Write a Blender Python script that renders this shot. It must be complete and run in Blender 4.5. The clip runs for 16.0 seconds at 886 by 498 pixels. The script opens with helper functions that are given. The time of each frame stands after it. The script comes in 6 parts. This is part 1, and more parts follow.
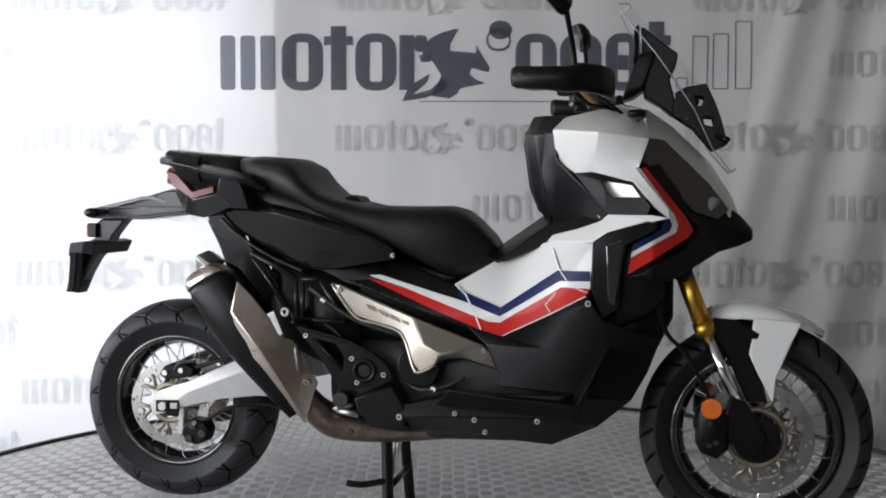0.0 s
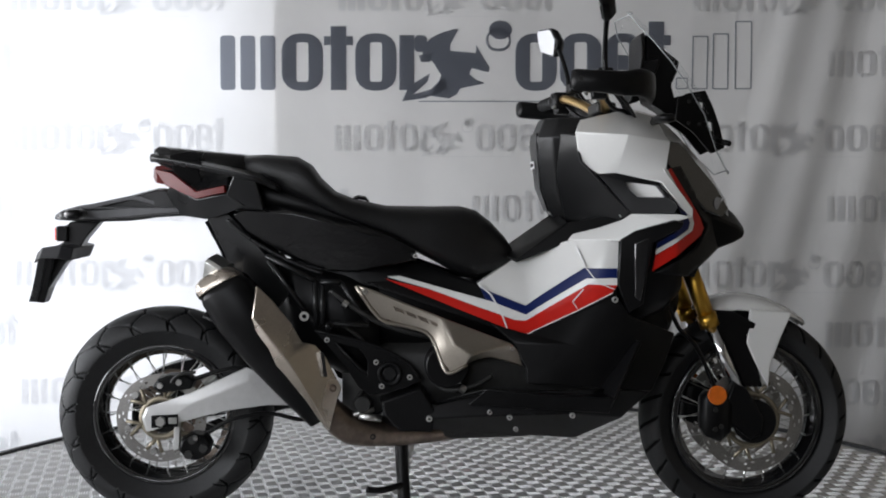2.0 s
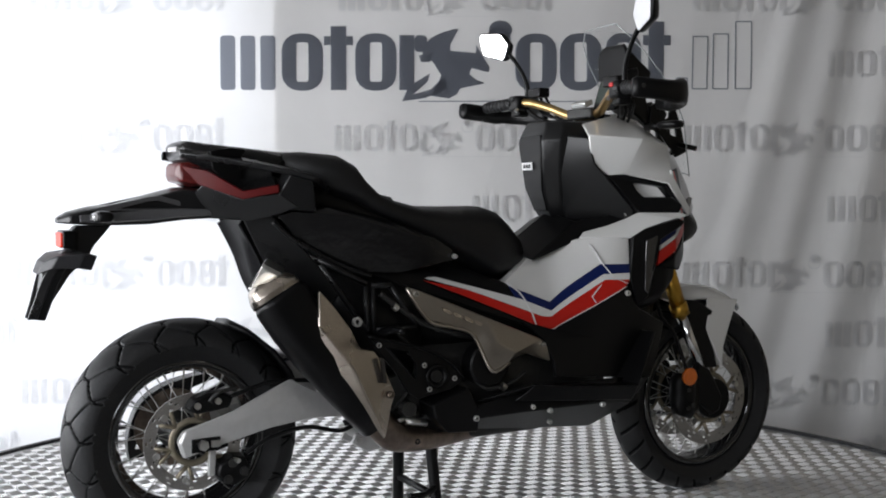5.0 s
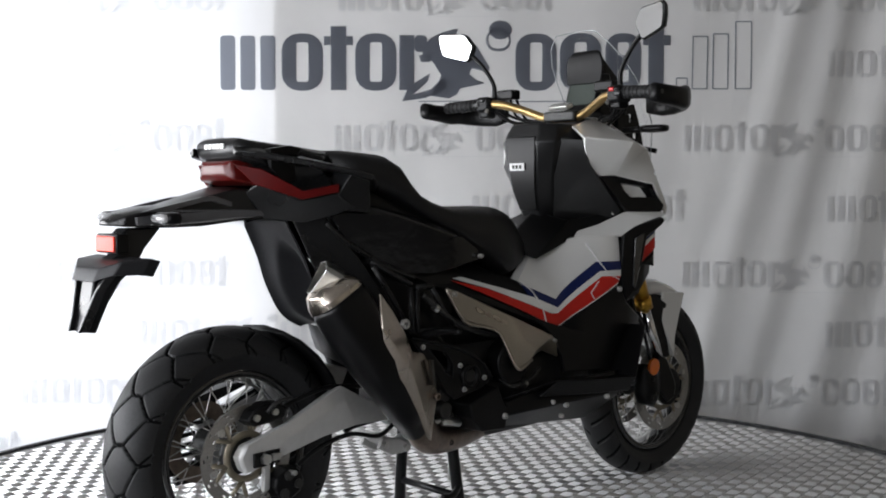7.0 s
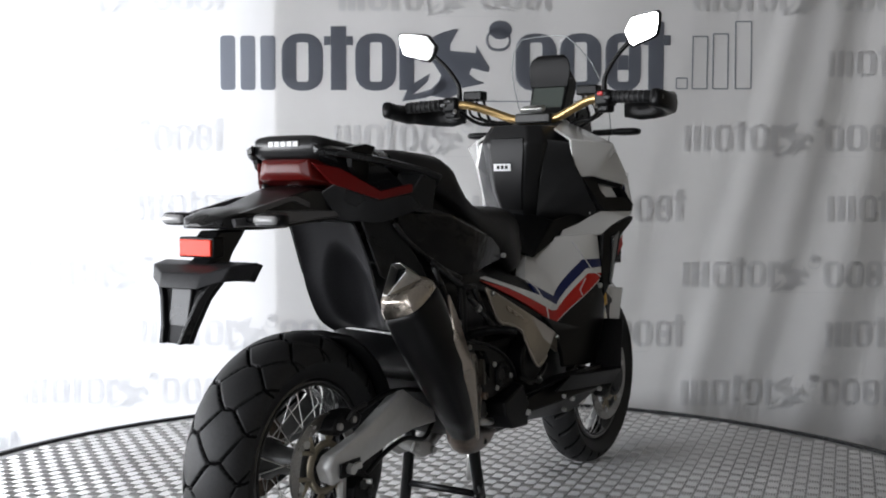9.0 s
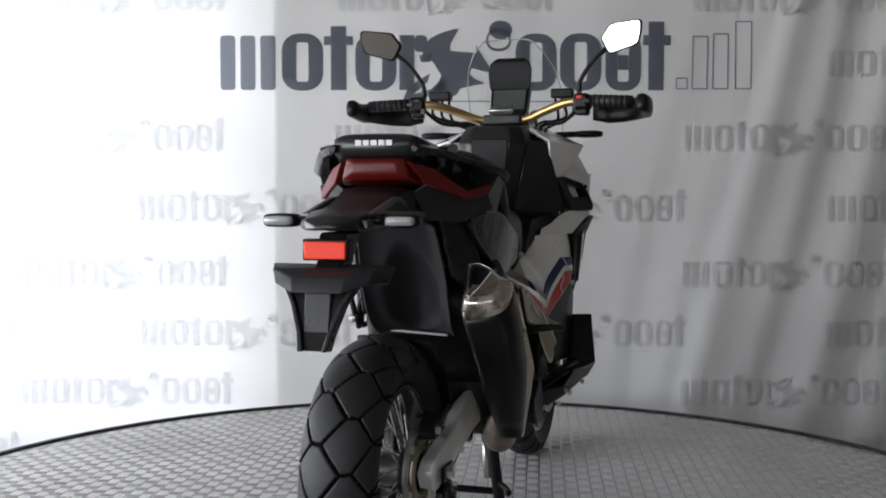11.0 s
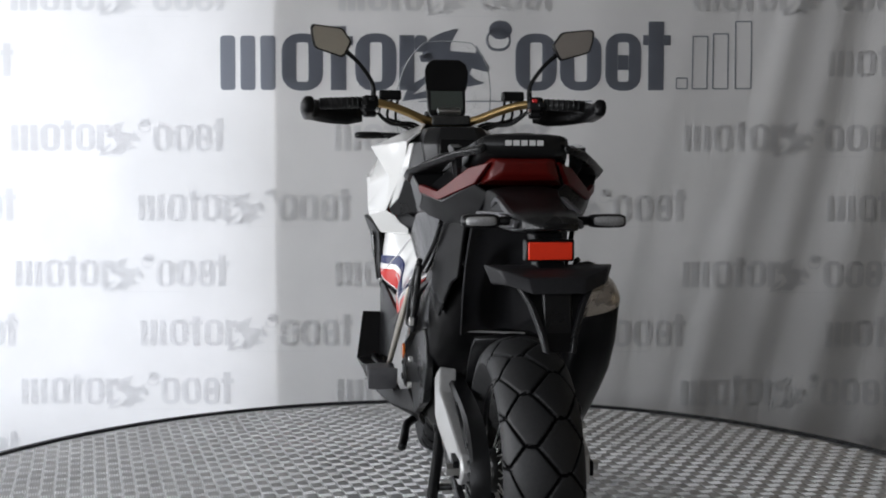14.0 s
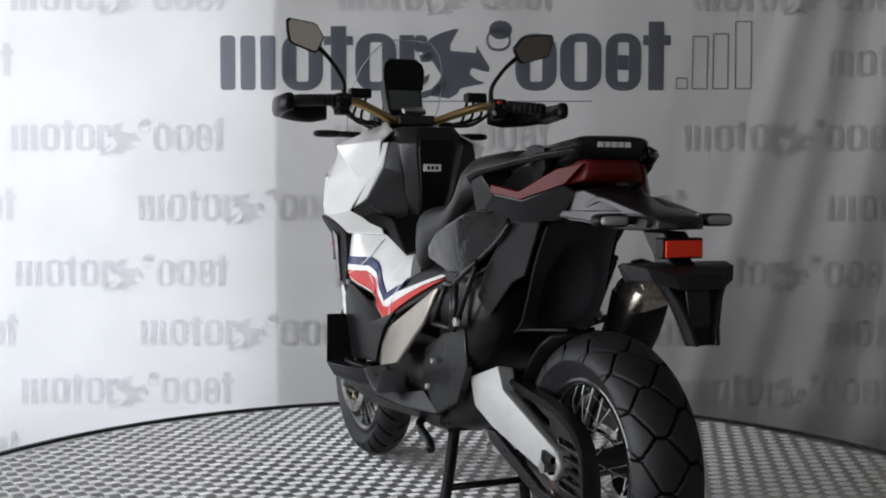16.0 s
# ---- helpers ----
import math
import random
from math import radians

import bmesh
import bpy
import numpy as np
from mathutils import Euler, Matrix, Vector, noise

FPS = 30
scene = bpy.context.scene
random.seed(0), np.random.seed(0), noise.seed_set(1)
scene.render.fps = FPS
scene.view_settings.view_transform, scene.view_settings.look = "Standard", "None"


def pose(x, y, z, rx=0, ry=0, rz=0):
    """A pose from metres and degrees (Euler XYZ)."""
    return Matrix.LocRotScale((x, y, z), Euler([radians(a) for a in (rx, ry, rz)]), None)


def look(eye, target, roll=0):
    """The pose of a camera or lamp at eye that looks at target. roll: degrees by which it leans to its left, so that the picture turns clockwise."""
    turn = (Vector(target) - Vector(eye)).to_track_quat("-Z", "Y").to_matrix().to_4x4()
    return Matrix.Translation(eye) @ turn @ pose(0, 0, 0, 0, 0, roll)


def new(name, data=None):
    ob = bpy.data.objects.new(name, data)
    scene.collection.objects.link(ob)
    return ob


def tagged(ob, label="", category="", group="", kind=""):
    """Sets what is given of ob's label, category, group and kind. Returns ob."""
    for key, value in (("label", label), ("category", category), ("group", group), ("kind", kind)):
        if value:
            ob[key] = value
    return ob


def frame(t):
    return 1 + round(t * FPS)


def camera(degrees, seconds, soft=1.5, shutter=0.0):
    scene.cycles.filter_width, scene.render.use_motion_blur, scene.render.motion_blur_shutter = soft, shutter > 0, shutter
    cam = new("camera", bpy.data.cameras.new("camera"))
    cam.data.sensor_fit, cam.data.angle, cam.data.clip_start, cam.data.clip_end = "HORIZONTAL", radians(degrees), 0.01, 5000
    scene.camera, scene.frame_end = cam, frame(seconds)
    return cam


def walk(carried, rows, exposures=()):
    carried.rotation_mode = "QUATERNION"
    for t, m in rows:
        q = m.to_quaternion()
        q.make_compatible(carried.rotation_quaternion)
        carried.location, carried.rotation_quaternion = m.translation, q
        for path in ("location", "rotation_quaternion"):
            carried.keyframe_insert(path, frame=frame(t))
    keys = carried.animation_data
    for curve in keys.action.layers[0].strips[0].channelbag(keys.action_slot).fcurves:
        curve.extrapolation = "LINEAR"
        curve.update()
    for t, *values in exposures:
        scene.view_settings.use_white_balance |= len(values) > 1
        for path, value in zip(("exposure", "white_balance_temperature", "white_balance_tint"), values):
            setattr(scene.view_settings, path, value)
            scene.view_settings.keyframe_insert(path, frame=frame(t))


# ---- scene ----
# The camera stands still on a tripod before a turntable.
cam = camera(44.31, 16.0, soft=1.9)
EYE = Vector((0.0, -3.144, 0.940))
AIM = Matrix.Translation(EYE) @ Matrix.Rotation(radians(0.22), 4, "Z") @ Matrix.Rotation(radians(90 - 2.81), 4, "X") @ Matrix.Rotation(radians(0.07), 4, "Z")
walk(cam, [(0.0, AIM), (16.0, AIM)], exposures=[(0.0, 0.0), (3.0, 0.03), (7.0, 0.25), (9.0, 0.27), (12.5, 0.0), (16.0, -0.35)])

# The turntable's turn in degrees at t seconds.
def turned(t):
    return 7.742 * t - 0.092 * ((t / 8 - 1) ** 2 - 1)

HEADING, SIDE = -11.1, -0.065      # the motorcycle on the plate at the start
FLOOR_Z, ROOM_X0, ROOM_X1, ROOM_Y0, WALL_Y, CEIL_Z = -0.40, -4.2, 3.9, -6.0, 2.32, 2.75
CLOTH_Y, LINING_X = 2.15, -0.848   # the printed cloth, and where its lining ends

# ---- light: windows behind the cloth and in the west wall ----
world = bpy.data.worlds.new("sky")
scene.world = world
world.use_nodes = True
wn = world.node_tree
sky = wn.nodes.new("ShaderNodeTexSky")
sky.sky_type, sky.sun_disc, sky.sun_elevation, sky.sun_rotation = "NISHITA", False, radians(38), radians(-60)
wn.links.new(sky.outputs[0], wn.nodes["Background"].inputs[0])
wn.nodes["Background"].inputs[1].default_value = 0.10


def area_lamp(name, eye, target, w, h, watts, colour):
    data = bpy.data.lights.new(name, "AREA")
    data.shape, data.size, data.size_y, data.energy, data.color = "RECTANGLE", w, h, watts, colour
    ob = new(name, data)
    ob.matrix_world = look(eye, target)
    return ob


area_lamp("window_light_north", (-2.5, WALL_Y + 0.30, 1.15), (-2.5, 0, 1.15), 3.1, 2.8, 52, (0.89, 0.93, 1.015))
area_lamp("window_light_west", (ROOM_X0 - 0.10, -2.2, 1.02), (0, -2.2, 0.95), 7.0, 1.6, 305, (0.925, 0.945, 1.0))
# Fill light added behind the camera; no window is known there.
area_lamp("window_light_south", (-2.2, ROOM_Y0 - 0.10, 2.0), (-1.6, 0, 1.1), 3.6, 0.9, 52, (0.94, 0.955, 1.01))


# ---- materials ----
def links_of(m):
    return m.node_tree.nodes, m.node_tree.links


def surface(name, colour, rough=0.5, metal=0.0, grain=0.0, scale=60.0, stain=0.0, stain_scale=5.0, bump=0.0, coat=0.0, spec=0.5):
    """A painted, moulded or cast surface with grain, larger stains and fine relief."""
    m = bpy.data.materials.new(name)
    m.use_nodes = True
    ns, ls = links_of(m)
    b = ns["Principled BSDF"]
    b.inputs["Roughness"].default_value, b.inputs["Metallic"].default_value = rough, metal
    b.inputs["Coat Weight"].default_value, b.inputs["Coat Roughness"].default_value = coat, 0.06
    b.inputs["Specular IOR Level"].default_value = spec
    co = ns.new("ShaderNodeTexCoord")
    fine, broad = ns.new("ShaderNodeTexNoise"), ns.new("ShaderNodeTexNoise")
    fine.inputs["Scale"].default_value, broad.inputs["Scale"].default_value = scale, stain_scale
    fine.inputs["Detail"].default_value, broad.inputs["Detail"].default_value = 4, 5
    for n in (fine, broad):
        ls.new(co.outputs["Object"], n.inputs["Vector"])
    mix1, mix2 = ns.new("ShaderNodeMixRGB"), ns.new("ShaderNodeMixRGB")
    mix1.blend_type = mix2.blend_type = "MULTIPLY"
    r1, r2 = ns.new("ShaderNodeMapRange"), ns.new("ShaderNodeMapRange")
    for r, n, amount in ((r1, fine, grain), (r2, broad, stain)):
        r.inputs["From Min"].default_value, r.inputs["From Max"].default_value = 0.3, 0.7
        r.inputs["To Min"].default_value, r.inputs["To Max"].default_value = 1 - amount, 1 + amount * 0.6
        ls.new(n.outputs["Fac"], r.inputs["Value"])
    for mx in (mix1, mix2):
        mx.inputs[0].default_value = 1.0
    mix1.inputs[1].default_value = (*colour, 1)
    ls.new(r1.outputs[0], mix1.inputs[2])
    ls.new(mix1.outputs[0], mix2.inputs[1])
    ls.new(r2.outputs[0], mix2.inputs[2])
    ls.new(mix2.outputs[0], b.inputs["Base Color"])
    rr = ns.new("ShaderNodeMapRange")
    rr.inputs["To Min"].default_value, rr.inputs["To Max"].default_value = max(rough - 0.12, 0.02), min(rough + 0.12, 1)
    ls.new(broad.outputs["Fac"], rr.inputs["Value"])
    ls.new(rr.outputs[0], b.inputs["Roughness"])
    if bump:
        bp = ns.new("ShaderNodeBump")
        bp.inputs["Strength"].default_value, bp.inputs["Distance"].default_value = bump, 0.002
        ls.new(fine.outputs["Fac"], bp.inputs["Height"])
        ls.new(bp.outputs[0], b.inputs["Normal"])
    return m


def clear(name, colour, rough, weight):
    """Thin clear acrylic that mirrors a small share of the light."""
    m = bpy.data.materials.new(name)
    m.use_nodes = True
    ns, ls = links_of(m)
    ns.remove(ns["Principled BSDF"])
    thin, shine, mix = ns.new("ShaderNodeBsdfTransparent"), ns.new("ShaderNodeBsdfGlossy"), ns.new("ShaderNodeMixShader")
    thin.inputs[0].default_value, shine.inputs["Roughness"].default_value = (*colour, 1), rough
    mix.inputs[0].default_value = weight
    ls.new(thin.outputs[0], mix.inputs[1])
    ls.new(shine.outputs[0], mix.inputs[2])
    ls.new(mix.outputs[0], ns["Material Output"].inputs[0])
    return m


def cloth(name, colour, through_light, dyed=None):
    """Thin woven cloth that lets a part of the light from behind through."""
    m = bpy.data.materials.new(name)
    m.use_nodes = True
    ns, ls = links_of(m)
    ns.remove(ns["Principled BSDF"])
    co, noise_a, noise_b = ns.new("ShaderNodeTexCoord"), ns.new("ShaderNodeTexNoise"), ns.new("ShaderNodeTexNoise")
    noise_a.inputs["Scale"].default_value, noise_b.inputs["Scale"].default_value = 420, 1.6
    noise_b.inputs["Detail"].default_value = 5
    ls.new(co.outputs["Object"], noise_a.inputs["Vector"])
    ls.new(co.outputs["Object"], noise_b.inputs["Vector"])
    r = ns.new("ShaderNodeMapRange")
    r.inputs["From Min"].default_value, r.inputs["From Max"].default_value = 0.3, 0.7
    r.inputs["To Min"].default_value, r.inputs["To Max"].default_value = 0.93, 1.05
    ls.new(noise_b.outputs["Fac"], r.inputs["Value"])
    mx = ns.new("ShaderNodeMixRGB")
    mx.blend_type, mx.inputs[0].default_value, mx.inputs[1].default_value = "MULTIPLY", 1, (*colour, 1)
    ls.new(r.outputs[0], mx.inputs[2])
    dif, tra, mix, bp = ns.new("ShaderNodeBsdfDiffuse"), ns.new("ShaderNodeBsdfTranslucent"), ns.new("ShaderNodeMixShader"), ns.new("ShaderNodeBump")
    bp.inputs["Strength"].default_value, bp.inputs["Distance"].default_value = 0.15, 0.001
    ls.new(noise_a.outputs["Fac"], bp.inputs["Height"])
    ls.new(bp.outputs[0], dif.inputs["Normal"])
    ls.new(mx.outputs[0], dif.inputs[0])
    if dyed:
        tra.inputs[0].default_value = (*dyed, 1)
    else:
        ls.new(mx.outputs[0], tra.inputs[0])
    mix.inputs[0].default_value = through_light
    ls.new(dif.outputs[0], mix.inputs[1])
    ls.new(tra.outputs[0], mix.inputs[2])
    ls.new(mix.outputs[0], ns["Material Output"].inputs[0])
    return m


M_CLOTH = cloth("printed cloth", (0.895, 0.89, 0.885), 0.40)
M_LINING = surface("blackout lining", (0.74, 0.74, 0.73), 0.9, grain=0.1)
M_INK = cloth("dark grey ink", (0.050, 0.050, 0.053), 0.47, (0.66, 0.70, 0.78))
M_PALE_INK = cloth("pale grey ink", (0.06, 0.06, 0.06), 0.85, (0.975, 0.975, 0.98))
M_WALL = surface("painted plaster", (0.62, 0.61, 0.59), 0.85, grain=0.05, stain=0.1, stain_scale=1.2, bump=0.1)
M_DARK_WALL = surface("brown wall panel", (0.11, 0.095, 0.08), 0.7, grain=0.15, scale=25, stain=0.2, stain_scale=1.5)
M_TAN_WALL = surface("tan wall panel", (0.30, 0.27, 0.22), 0.75, grain=0.12, scale=25, stain=0.15, stain_scale=1.2)
M_CEIL = surface("ceiling board", (0.30, 0.29, 0.275), 0.9, grain=0.05, stain=0.08, stain_scale=0.8)
M_CONCRETE = surface("concrete floor", (0.24, 0.235, 0.23), 0.7, grain=0.15, scale=30, stain=0.2, stain_scale=1.0, bump=0.2)
M_PLATE = surface("aluminium tread plate", (0.48, 0.48, 0.478), 0.38, 0.7, grain=0.10, scale=90, stain=0.16, stain_scale=2.5)
# Paler than the plate: colour deepens the contrast that light gives the bars.
M_LUG = surface("paler tread lug", (0.79, 0.79, 0.785), 0.33, 0.65, grain=0.10, scale=120, stain=0.12, stain_scale=3)
M_RIM_EDGE = surface("black rubber edge", (0.018, 0.018, 0.020), 0.2, grain=0.2)
M_WHITE = surface("pearl white paint", (0.78, 0.78, 0.76), 0.22, grain=0.02, scale=400, stain=0.03, coat=0.8)
M_BLACK = surface("matt black plastic", (0.0050, 0.0050, 0.0054), 0.33, grain=0.25, scale=300, stain=0.35, bump=0.10, spec=0.20)
M_GREY = surface("dark grey plastic", (0.0100, 0.0102, 0.0108), 0.30, grain=0.2, scale=250, stain=0.25, bump=0.1, spec=0.36)
M_LINER = surface("grey wheel liner", (0.017, 0.017, 0.019), 0.5, grain=0.2, scale=200, stain=0.2, bump=0.15, spec=0.25)
M_SCREEN_EDGE = surface("polished acrylic edge", (0.40, 0.42, 0.43), 0.2, spec=0.6)
M_GLOSS = surface("glossy black paint", (0.010, 0.010, 0.011), 0.10, grain=0.05, stain=0.2, coat=1.0)
M_SEAT = surface("black vinyl seat", (0.0075, 0.0075, 0.0080), 0.46, grain=0.3, scale=220, stain=0.25, bump=0.35, spec=0.38)
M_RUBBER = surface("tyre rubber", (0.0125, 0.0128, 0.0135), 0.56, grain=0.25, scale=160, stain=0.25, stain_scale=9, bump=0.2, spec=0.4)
# Shade inside tyre grooves and the outlet, painted as a near-black colour.
M_RECESS_SHADE = surface("dark recess shade", (0.0025, 0.0025, 0.0027), 0.8, grain=0.1, spec=0.08)
M_FILM = surface("wrinkled glossy black film", (0.0045, 0.0045, 0.005), 0.16, grain=0.1, scale=26, stain=0.3, stain_scale=14, bump=1.0, coat=0.0, spec=0.55)
M_RED = surface("red decal", (0.56, 0.014, 0.008), 0.32, grain=0.03, stain=0.08, coat=0.04, spec=0.3)
M_BLUE = surface("navy decal", (0.004, 0.013, 0.090), 0.32, grain=0.03, coat=0.05, spec=0.3)
M_DECAL_WHITE = surface("white decal", (0.80, 0.80, 0.78), 0.25, coat=0.6)
M_GOLD = surface("gold anodised fork", (0.62, 0.36, 0.06), 0.30, 1.0, grain=0.05, stain=0.1)
M_BAR = surface("champagne anodised bar", (0.52, 0.36, 0.16), 0.34, 1.0, grain=0.05, stain=0.1)
M_CHROME = surface("polished fork leg", (0.75, 0.75, 0.76), 0.14, 1.0, grain=0.03, stain=0.05)
M_STEEL = surface("zinc plated steel", (0.62, 0.62, 0.60), 0.30, 1.0, grain=0.12, stain=0.15)
M_BOLT = surface("bright bolt head", (0.62, 0.62, 0.60), 0.38, 0.55, grain=0.1, stain=0.1)
M_DISC = surface("brake disc steel", (0.42, 0.41, 0.39), 0.34, 1.0, grain=0.15, scale=200, stain=0.2)
M_CARRIER = surface("bronze disc carrier", (0.30, 0.265, 0.20), 0.45, 0.8, grain=0.1)
M_TITAN = surface("brushed warm steel", (0.57, 0.51, 0.44), 0.27, 1.0, grain=0.08, scale=180, stain=0.15, stain_scale=6)
M_SHIELD = surface("satin nickel heat shield", (0.46, 0.42, 0.36), 0.34, 1.0, grain=0.06, scale=220, stain=0.12)
M_SWING = surface("silver lacquered swingarm", (0.58, 0.58, 0.57), 0.34, 0.35, grain=0.05, stain=0.08)
M_HEADER = surface("heat stained header", (0.25, 0.20, 0.165), 0.34, 0.95, grain=0.2, stain=0.3, stain_scale=12)
M_ALLOY = surface("cast engine alloy", (0.034, 0.034, 0.033), 0.45, 0.4, grain=0.2, stain=0.2, bump=0.2)
M_ORANGE = surface("orange reflector", (0.75, 0.16, 0.01), 0.25, grain=0.1, coat=0.7)
M_REFLECTOR = surface("red reflector", (0.88, 0.045, 0.015), 0.40, grain=0.25, scale=500, coat=0.0, spec=0.3)
M_TAIL = surface("red tail lens", (0.10, 0.003, 0.003), 0.35, grain=0.1, coat=0.0, spec=0.25)
M_TAIL_DARK = surface("smoked red tail lens", (0.085, 0.004, 0.003), 0.30, grain=0.1, spec=0.3)
M_LENS = surface("clear indicator lens", (0.30, 0.30, 0.30), 0.12, grain=0.2, scale=300, coat=1.0)
M_MIRROR = surface("mirror glass", (0.88, 0.88, 0.88), 0.02, 1.0)
M_SCREEN = clear("clear acrylic screen", (0.975, 0.98, 0.98), 0.03, 0.028)
M_DISPLAY = surface("instrument glass", (0.055, 0.068, 0.060), 0.16, coat=0.6)
# Sheen on dark plastic put into a paler grey: bracket sides and ledges.
M_SHEEN_GREY = surface("grey with painted sheen", (0.11, 0.11, 0.115), 0.32, 0.3, grain=0.08, stain=0.1)
M_LABEL = surface("white sticker", (0.8, 0.8, 0.8), 0.5)
M_TEXT = surface("silver print", (0.70, 0.70, 0.70), 0.4)
M_SWITCH_RED = surface("red switch plastic", (0.55, 0.02, 0.02), 0.35)


# ---- mesh helpers ----
def finish(bm, name, material, parent=None, label="", smooth=False, bevel=0.0, crease=34):
    bmesh.ops.recalc_face_normals(bm, faces=bm.faces[:])
    me = bpy.data.meshes.new(name)
    bm.to_mesh(me)
    bm.free()
    me.materials.append(material)
    for p in me.polygons:
        p.use_smooth = bool(smooth) or bevel > 0
    if (bevel and not smooth) or smooth == "soft":
        me.set_sharp_from_angle(angle=radians(crease))
    ob = new(name, me)
    ob.parent = parent
    if label:
        ob["label"] = label
    if bevel:
        mod = ob.modifiers.new("edge", "BEVEL")
        mod.width, mod.segments, mod.limit_method, mod.angle_limit = bevel, 2, "ANGLE", radians(25)
    return ob


def part(name, bm, material, parent, label="", smooth=False, bevel=0.0, crease=34):
    return finish(bm, name, material, parent, label, smooth, bevel, crease)


def slab(outline, inner, outer, side=1, lift=0.0, inset=0.0):
    """A prism over an outline in x, z. inner, outer: its reach in y, numbers or functions of x and z; side -1 mirrors it."""
    bm = bmesh.new()
    reach = lambda q, x, z: q(x, z) if callable(q) else q
    a = [bm.verts.new((x, side * (reach(inner, x, z) + 0.0), z)) for x, z in outline]
    cx, cz = sum(p[0] for p in outline) / len(outline), sum(p[1] for p in outline) / len(outline)
    b = [bm.verts.new((x + (cx - x) * inset, side * (reach(outer, x, z) + lift), z + (cz - z) * inset)) for x, z in outline]
    n = len(outline)
    bm.faces.new(a)
    bm.faces.new(b)
    for i in range(n):
        bm.faces.new((a[i], a[(i + 1) % n], b[(i + 1) % n], b[i]))
    return bm


def shell(verts, faces, thick=0.006, side=1):
    """A faceted panel: points (x, y, z) for the left side, thickened inwards."""
    bm = bmesh.new()
    vs = [bm.verts.new((x, side * y, z)) for x, y, z in verts]
    for f in faces:
        bm.faces.new([vs[i] for i in f])
    bmesh.ops.recalc_face_normals(bm, faces=bm.faces[:])
    bm.normal_update()
    mean = sum((f.normal.y * f.calc_area() for f in bm.faces))
    if mean * side < 0:
        bmesh.ops.reverse_faces(bm, faces=bm.faces[:])
    bmesh.ops.solidify(bm, geom=bm.faces[:], thickness=thick)
    return bm


def drape(outline, y, lift, thick, side, size=0.028):
    """A sheet over an outline in x, z that follows the half width y(x, z), with some thickness inwards."""
    bm = bmesh.new()
    bm.faces.new([bm.verts.new((x, 0, z)) for x, z in outline])
    bm.normal_update()
    bmesh.ops.triangulate(bm, faces=bm.faces[:])
    for _ in range(5):
        long_edges = [e for e in bm.edges if e.calc_length() > size]
        if not long_edges:
            break
        bmesh.ops.subdivide_edges(bm, edges=long_edges, cuts=1)
        bmesh.ops.triangulate(bm, faces=[f for f in bm.faces if len(f.verts) > 3])
    rim = [e for e in bm.edges if e.is_boundary]
    out = bmesh.ops.extrude_edge_only(bm, edges=rim)["geom"]
    low = {v for v in out if isinstance(v, bmesh.types.BMVert)}
    for v in bm.verts:
        v.co.y = side * (y(v.co.x, v.co.z) + lift - (thick if v in low else 0.0))
    return bm


def plate(outline, holes, y0, y1, side):
    """A flat plate over an outline in x, z with holes right through it."""
    bm = bmesh.new()
    edges = []
    for loop in [outline] + list(holes):
        vs = [bm.verts.new((x, side * y1, z)) for x, z in loop]
        edges += [bm.edges.new((vs[i], vs[(i + 1) % len(vs)])) for i in range(len(vs))]
    bmesh.ops.triangle_fill(bm, use_beauty=True, edges=edges)
    out = bmesh.ops.extrude_face_region(bm, geom=bm.faces[:])["geom"]
    for v in out:
        if isinstance(v, bmesh.types.BMVert):
            v.co.y = side * y0
    bmesh.ops.recalc_face_normals(bm, faces=bm.faces[:])
    return bm


def upright_band(stations, n=12):
    """A rounded band along stations (x, y, low, high, thickness), its rings square to its way."""
    rows = []
    for i, (x, y, z0, z1, th) in enumerate(stations):
        a, b = stations[max(i - 1, 0)], stations[min(i + 1, len(stations) - 1)]
        d = Vector((b[0] - a[0], b[1] - a[1], 0)).normalized()
        ring = []
        for j in range(n):
            q = 2 * math.pi * j / n
            u, v = math.cos(q), math.sin(q)
            u, v = math.copysign(abs(u) ** 0.7, u), math.copysign(abs(v) ** 0.7, v)
            ring.append((x + d.y * u * th / 2, y - d.x * u * th / 2, (z0 + z1) / 2 + v * (z1 - z0) / 2))
        rows.append(ring)
    return loft(rows)


def loft(rings, closed=True):
    bm = bmesh.new()
    rows = [[bm.verts.new(p) for p in ring] for ring in rings]
    n = len(rows[0])
    for r0, r1 in zip(rows, rows[1:]):
        for i in range(n):
            bm.faces.new((r0[i], r0[(i + 1) % n], r1[(i + 1) % n], r1[i]))
    if closed:
        bm.faces.new(rows[0])
        bm.faces.new(rows[-1][::-1])
    return bm


def oval(x, y, z, hy, hz, power=2.6, n=20, lean=0.0):
    """A rounded section across the x axis; lean shifts its top forwards."""
    pts = []
    for i in range(n):
        a = 2 * math.pi * i / n
        c, s = math.cos(a), math.sin(a)
        u = math.copysign(abs(c) ** (2 / power), c)
        v = math.copysign(abs(s) ** (2 / power), s)
        pts.append((x + lean * v, y + hy * u, z + hz * v))
    return pts


def smooth_line(points, steps=6):
    pts = [Vector(p) for p in points]
    if len(pts) < 3:
        return pts
    out = []
    for i in range(len(pts) - 1):
        p0, p1, p2, p3 = pts[max(i - 1, 0)], pts[i], pts[i + 1], pts[min(i + 2, len(pts) - 1)]
        for k in range(steps):
            t = k / steps
            out.append(0.5 * (2 * p1 + (p2 - p0) * t + (2 * p0 - 5 * p1 + 4 * p2 - p3) * t * t + (3 * p1 - p0 - 3 * p2 + p3) * t ** 3))
    return out + [pts[-1]]


